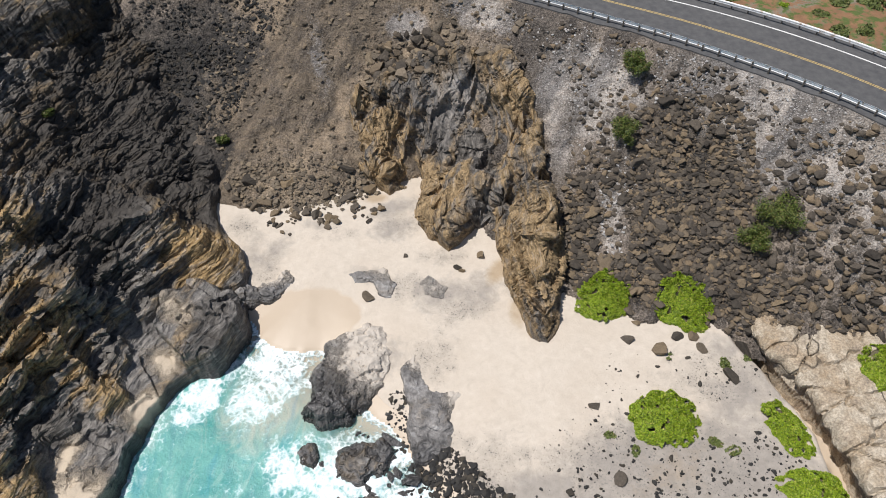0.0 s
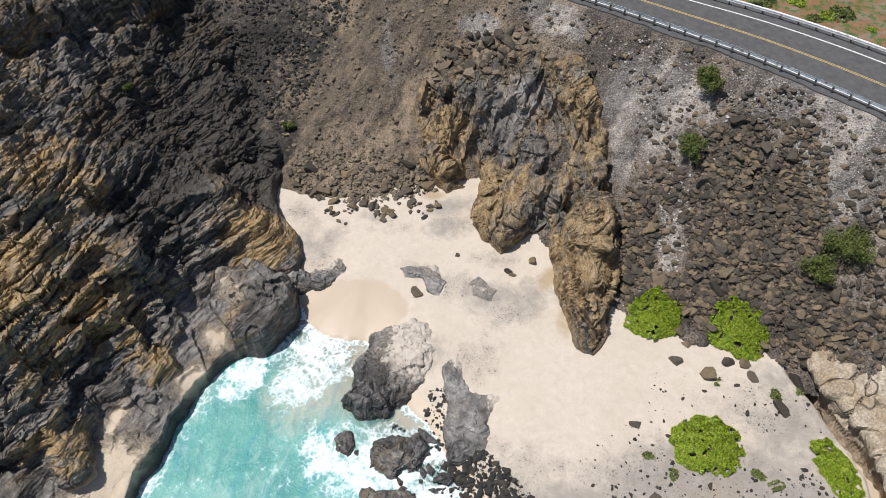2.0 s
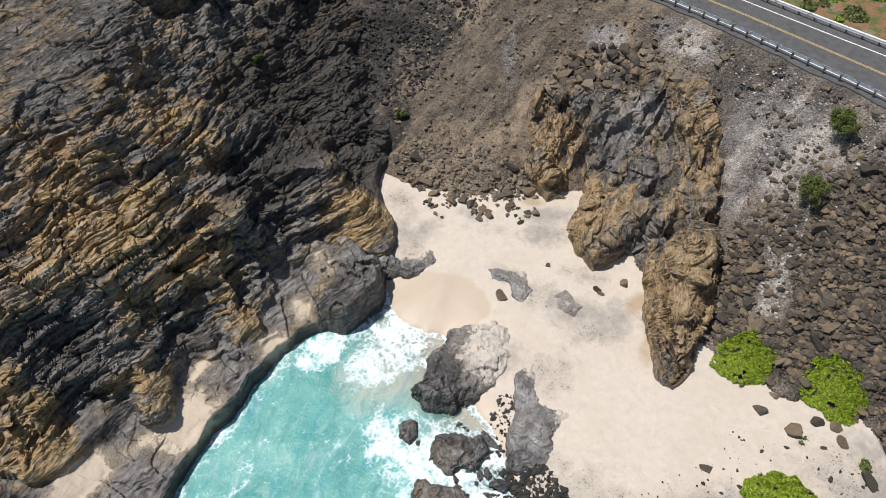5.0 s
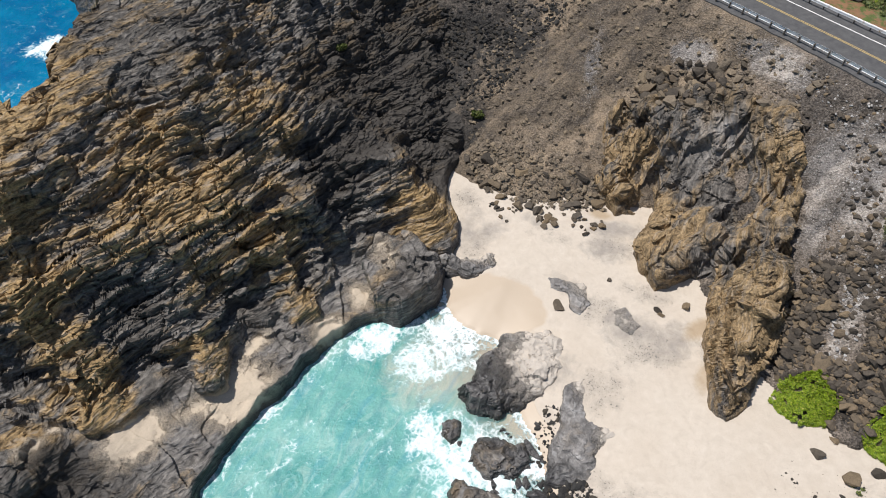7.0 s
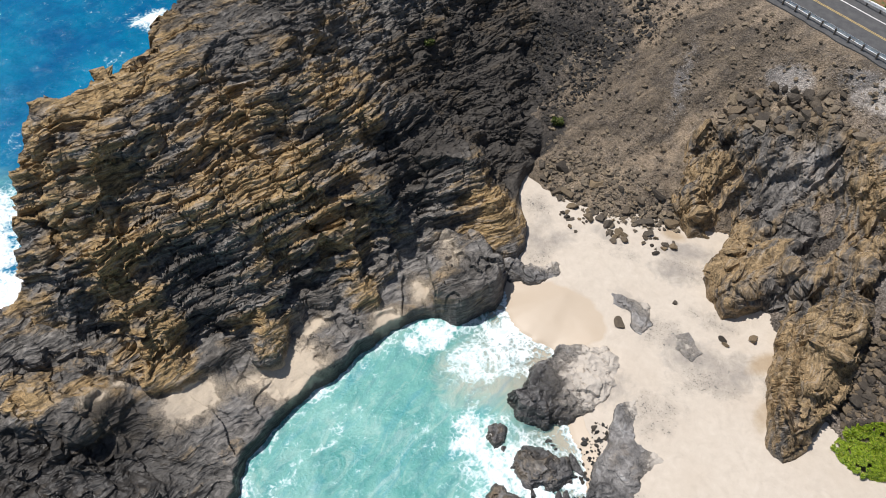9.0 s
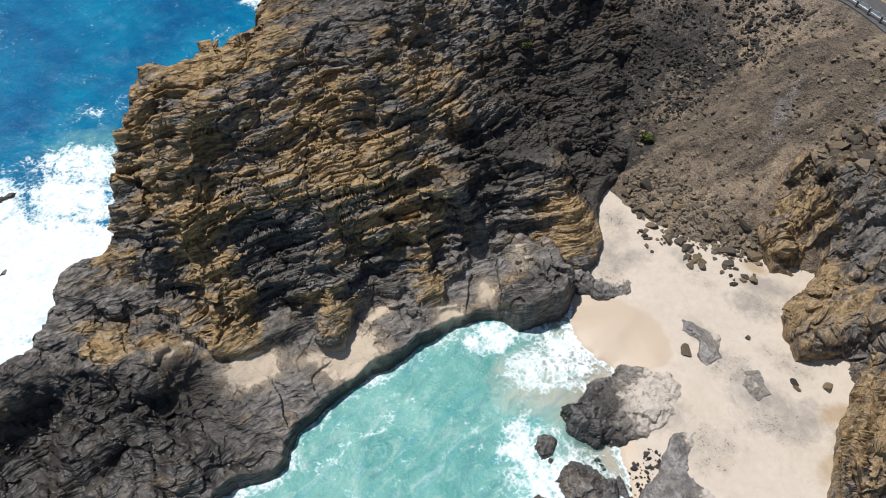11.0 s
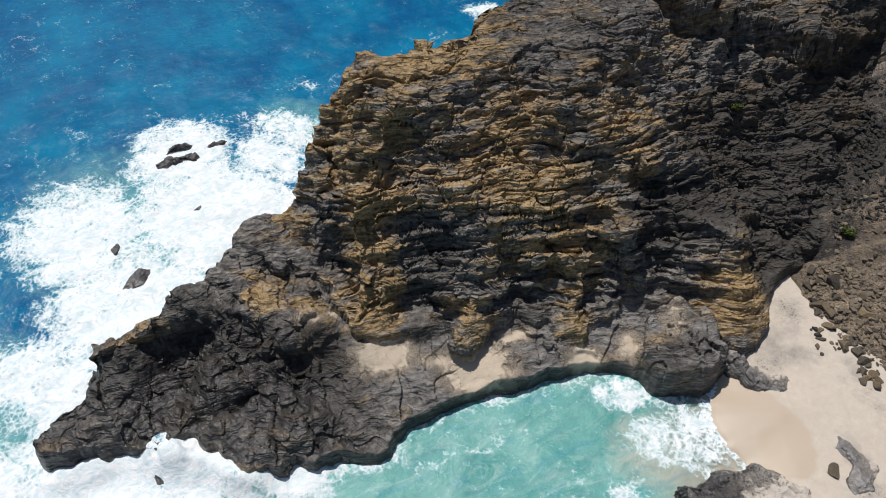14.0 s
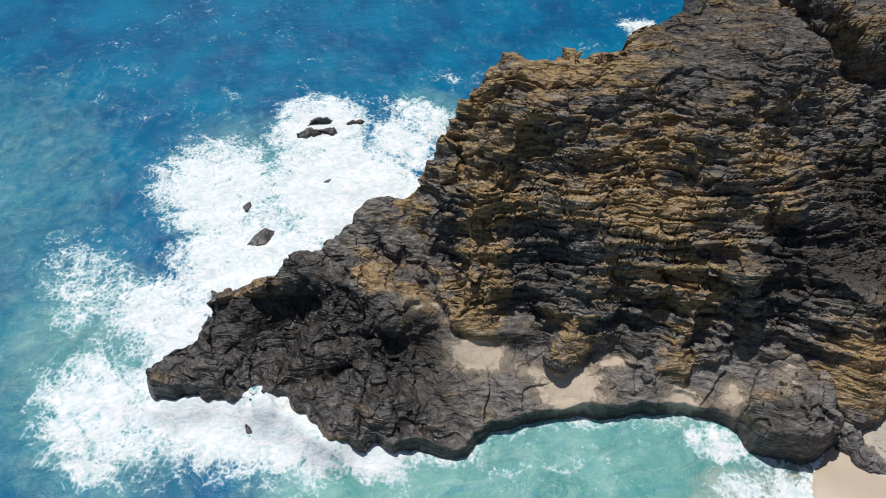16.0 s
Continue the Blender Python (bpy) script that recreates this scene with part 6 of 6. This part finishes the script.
mound_shrub(17.7, 45.6, 6.2, 5.6, 20, 601, "dense bright green shrub against dark boulders")
mound_shrub(26.0, 44.5, 6.6, 5.0, -30, 602, "bright green shrub wrapped round a dark boulder")
mound_shrub(21.7, 31.7, 6.6, 6.0, 0, 603, "round bright green shrub alone on the sand")
mound_shrub(33.4, 30.6, 3.4, 6.4, 20, 604, "narrow bright green shrub beside the cracked ledge")
mound_shrub(34.5, 24.3, 7.2, 4.2, -15, 605, "broad bright green shrub at the ledge's foot")
mound_shrub(44.6, 36.0, 5.4, 6.2, 0, 606, "bright green shrub on the pale ledge")


def slope_shrub(x, y, wide, tall, seed, label, group="shrubs on the slope"):
    """An upright bush: forked stems with tufts of small leaves."""
    r = np.random.default_rng(seed)
    z = float(height_at(np.array(x), np.array(y)))
    thing = tagged(new("slope_shrub"), label, "shrub", group)
    thing.location = (x, y, z)
    tips = []
    bm = bmesh.new()
    for k in range(20):
        a = r.uniform(0, 6.3)
        out = wide / 2 * math.sqrt(r.random())
        tip = Vector((out * math.cos(a), out * math.sin(a), tall * r.uniform(0.55, 1.0) * (1 - 0.35 * (2 * out / wide) ** 2)))
        last, n = Vector((0, 0, -0.1)), 5
        for q in range(1, n + 1):
            here = tip * (q / n) + Vector(r.normal(size=3)) * 0.05 * wide * 0.3
            span = here - last
            m = Matrix.Translation((last + here) / 2) @ span.to_track_quat("Z", "Y").to_matrix().to_4x4()
            bmesh.ops.create_cone(bm, segments=5, radius1=0.035 * (1.2 - q / n), radius2=0.03 * (1.0 - q / n) + 0.006, depth=span.length, matrix=m)
            last = here
            if q > 2:
                tips.append(here)
    part("stem", bm, MAT_TWIG, thing, "thin brown stems")
    c = np.concatenate([np.array(t[:]) + r.normal(size=(80, 3)) * np.array([1, 1, 1.5]) * wide * 0.055 for t in tips])
    c = c[c[:, 2] > 0.05]
    part("foliage", mesh_from("foliage", *leaves(c, np.tile([0, 0, 1.0], (len(c), 1)), 0.11, r, 1.0), MAT_LEAF_DARK), MAT_LEAF_DARK, thing, "small dark green leaves")
    return thing


slope_shrub(22.2, 68.2, 3.4, 2.6, 611, "dark green bush on the gravel below the road")
slope_shrub(20.8, 61.6, 3.4, 2.6, 612, "dark green bush on the grey gravel slope")
slope_shrub(35.8, 50.8, 5.0, 2.8, 613, "spreading dark green bush among boulders")
slope_shrub(33.2, 49.2, 3.6, 2.6, 614, "dark green bush leaning among boulders")
for k, (x, y, w) in enumerate([(23.4, 38.6, 1.4), (31.8, 38.6, 1.3), (29.2, 37.6, 1.7), (26.2, 29.2, 1.5), (27.6, 28.3, 1.6), (18.4, 28.4, 1.2), (33.4, 44.0, 2.2), (16.2, 30, 1.2)]):
    mound_shrub(x, y, w, w * 0.6, 50 * k, 660 + k, "sparse dull green tuft on the sand", MAT_LEAF_OLIVE, "tufts on the beach")
slope_shrub(-28.2, 68.6, 1.6, 0.9, 615, "small green tuft at the edge of the gully")
slope_shrub(-45.5, 64.0, 1.4, 0.6, 616, "small green tuft on the dark crest")
scrub = random.Random(77)
for k in range(150):
    i = scrub.randrange(len(EDGE))
    while not -16 < EDGE[i][0] < 66:
        i = scrub.randrange(len(EDGE))
    away = 10.4 + 2.6 * float(widen[i]) + 24 * scrub.random() ** 1.3
    x, y = EDGE[i] + ASIDE[i] * away
    w = scrub.uniform(1.2, 3.6)
    mound_shrub(x, y, w, w * scrub.uniform(0.6, 1.0), scrub.uniform(0, 180), 630 + k, "dull green coastal shrub on orange soil behind the road" if k % 4 else "bright green coastal shrub on orange soil behind the road", MAT_LEAF_OLIVE if k % 4 else MAT_LEAF, "shrubs behind the road")
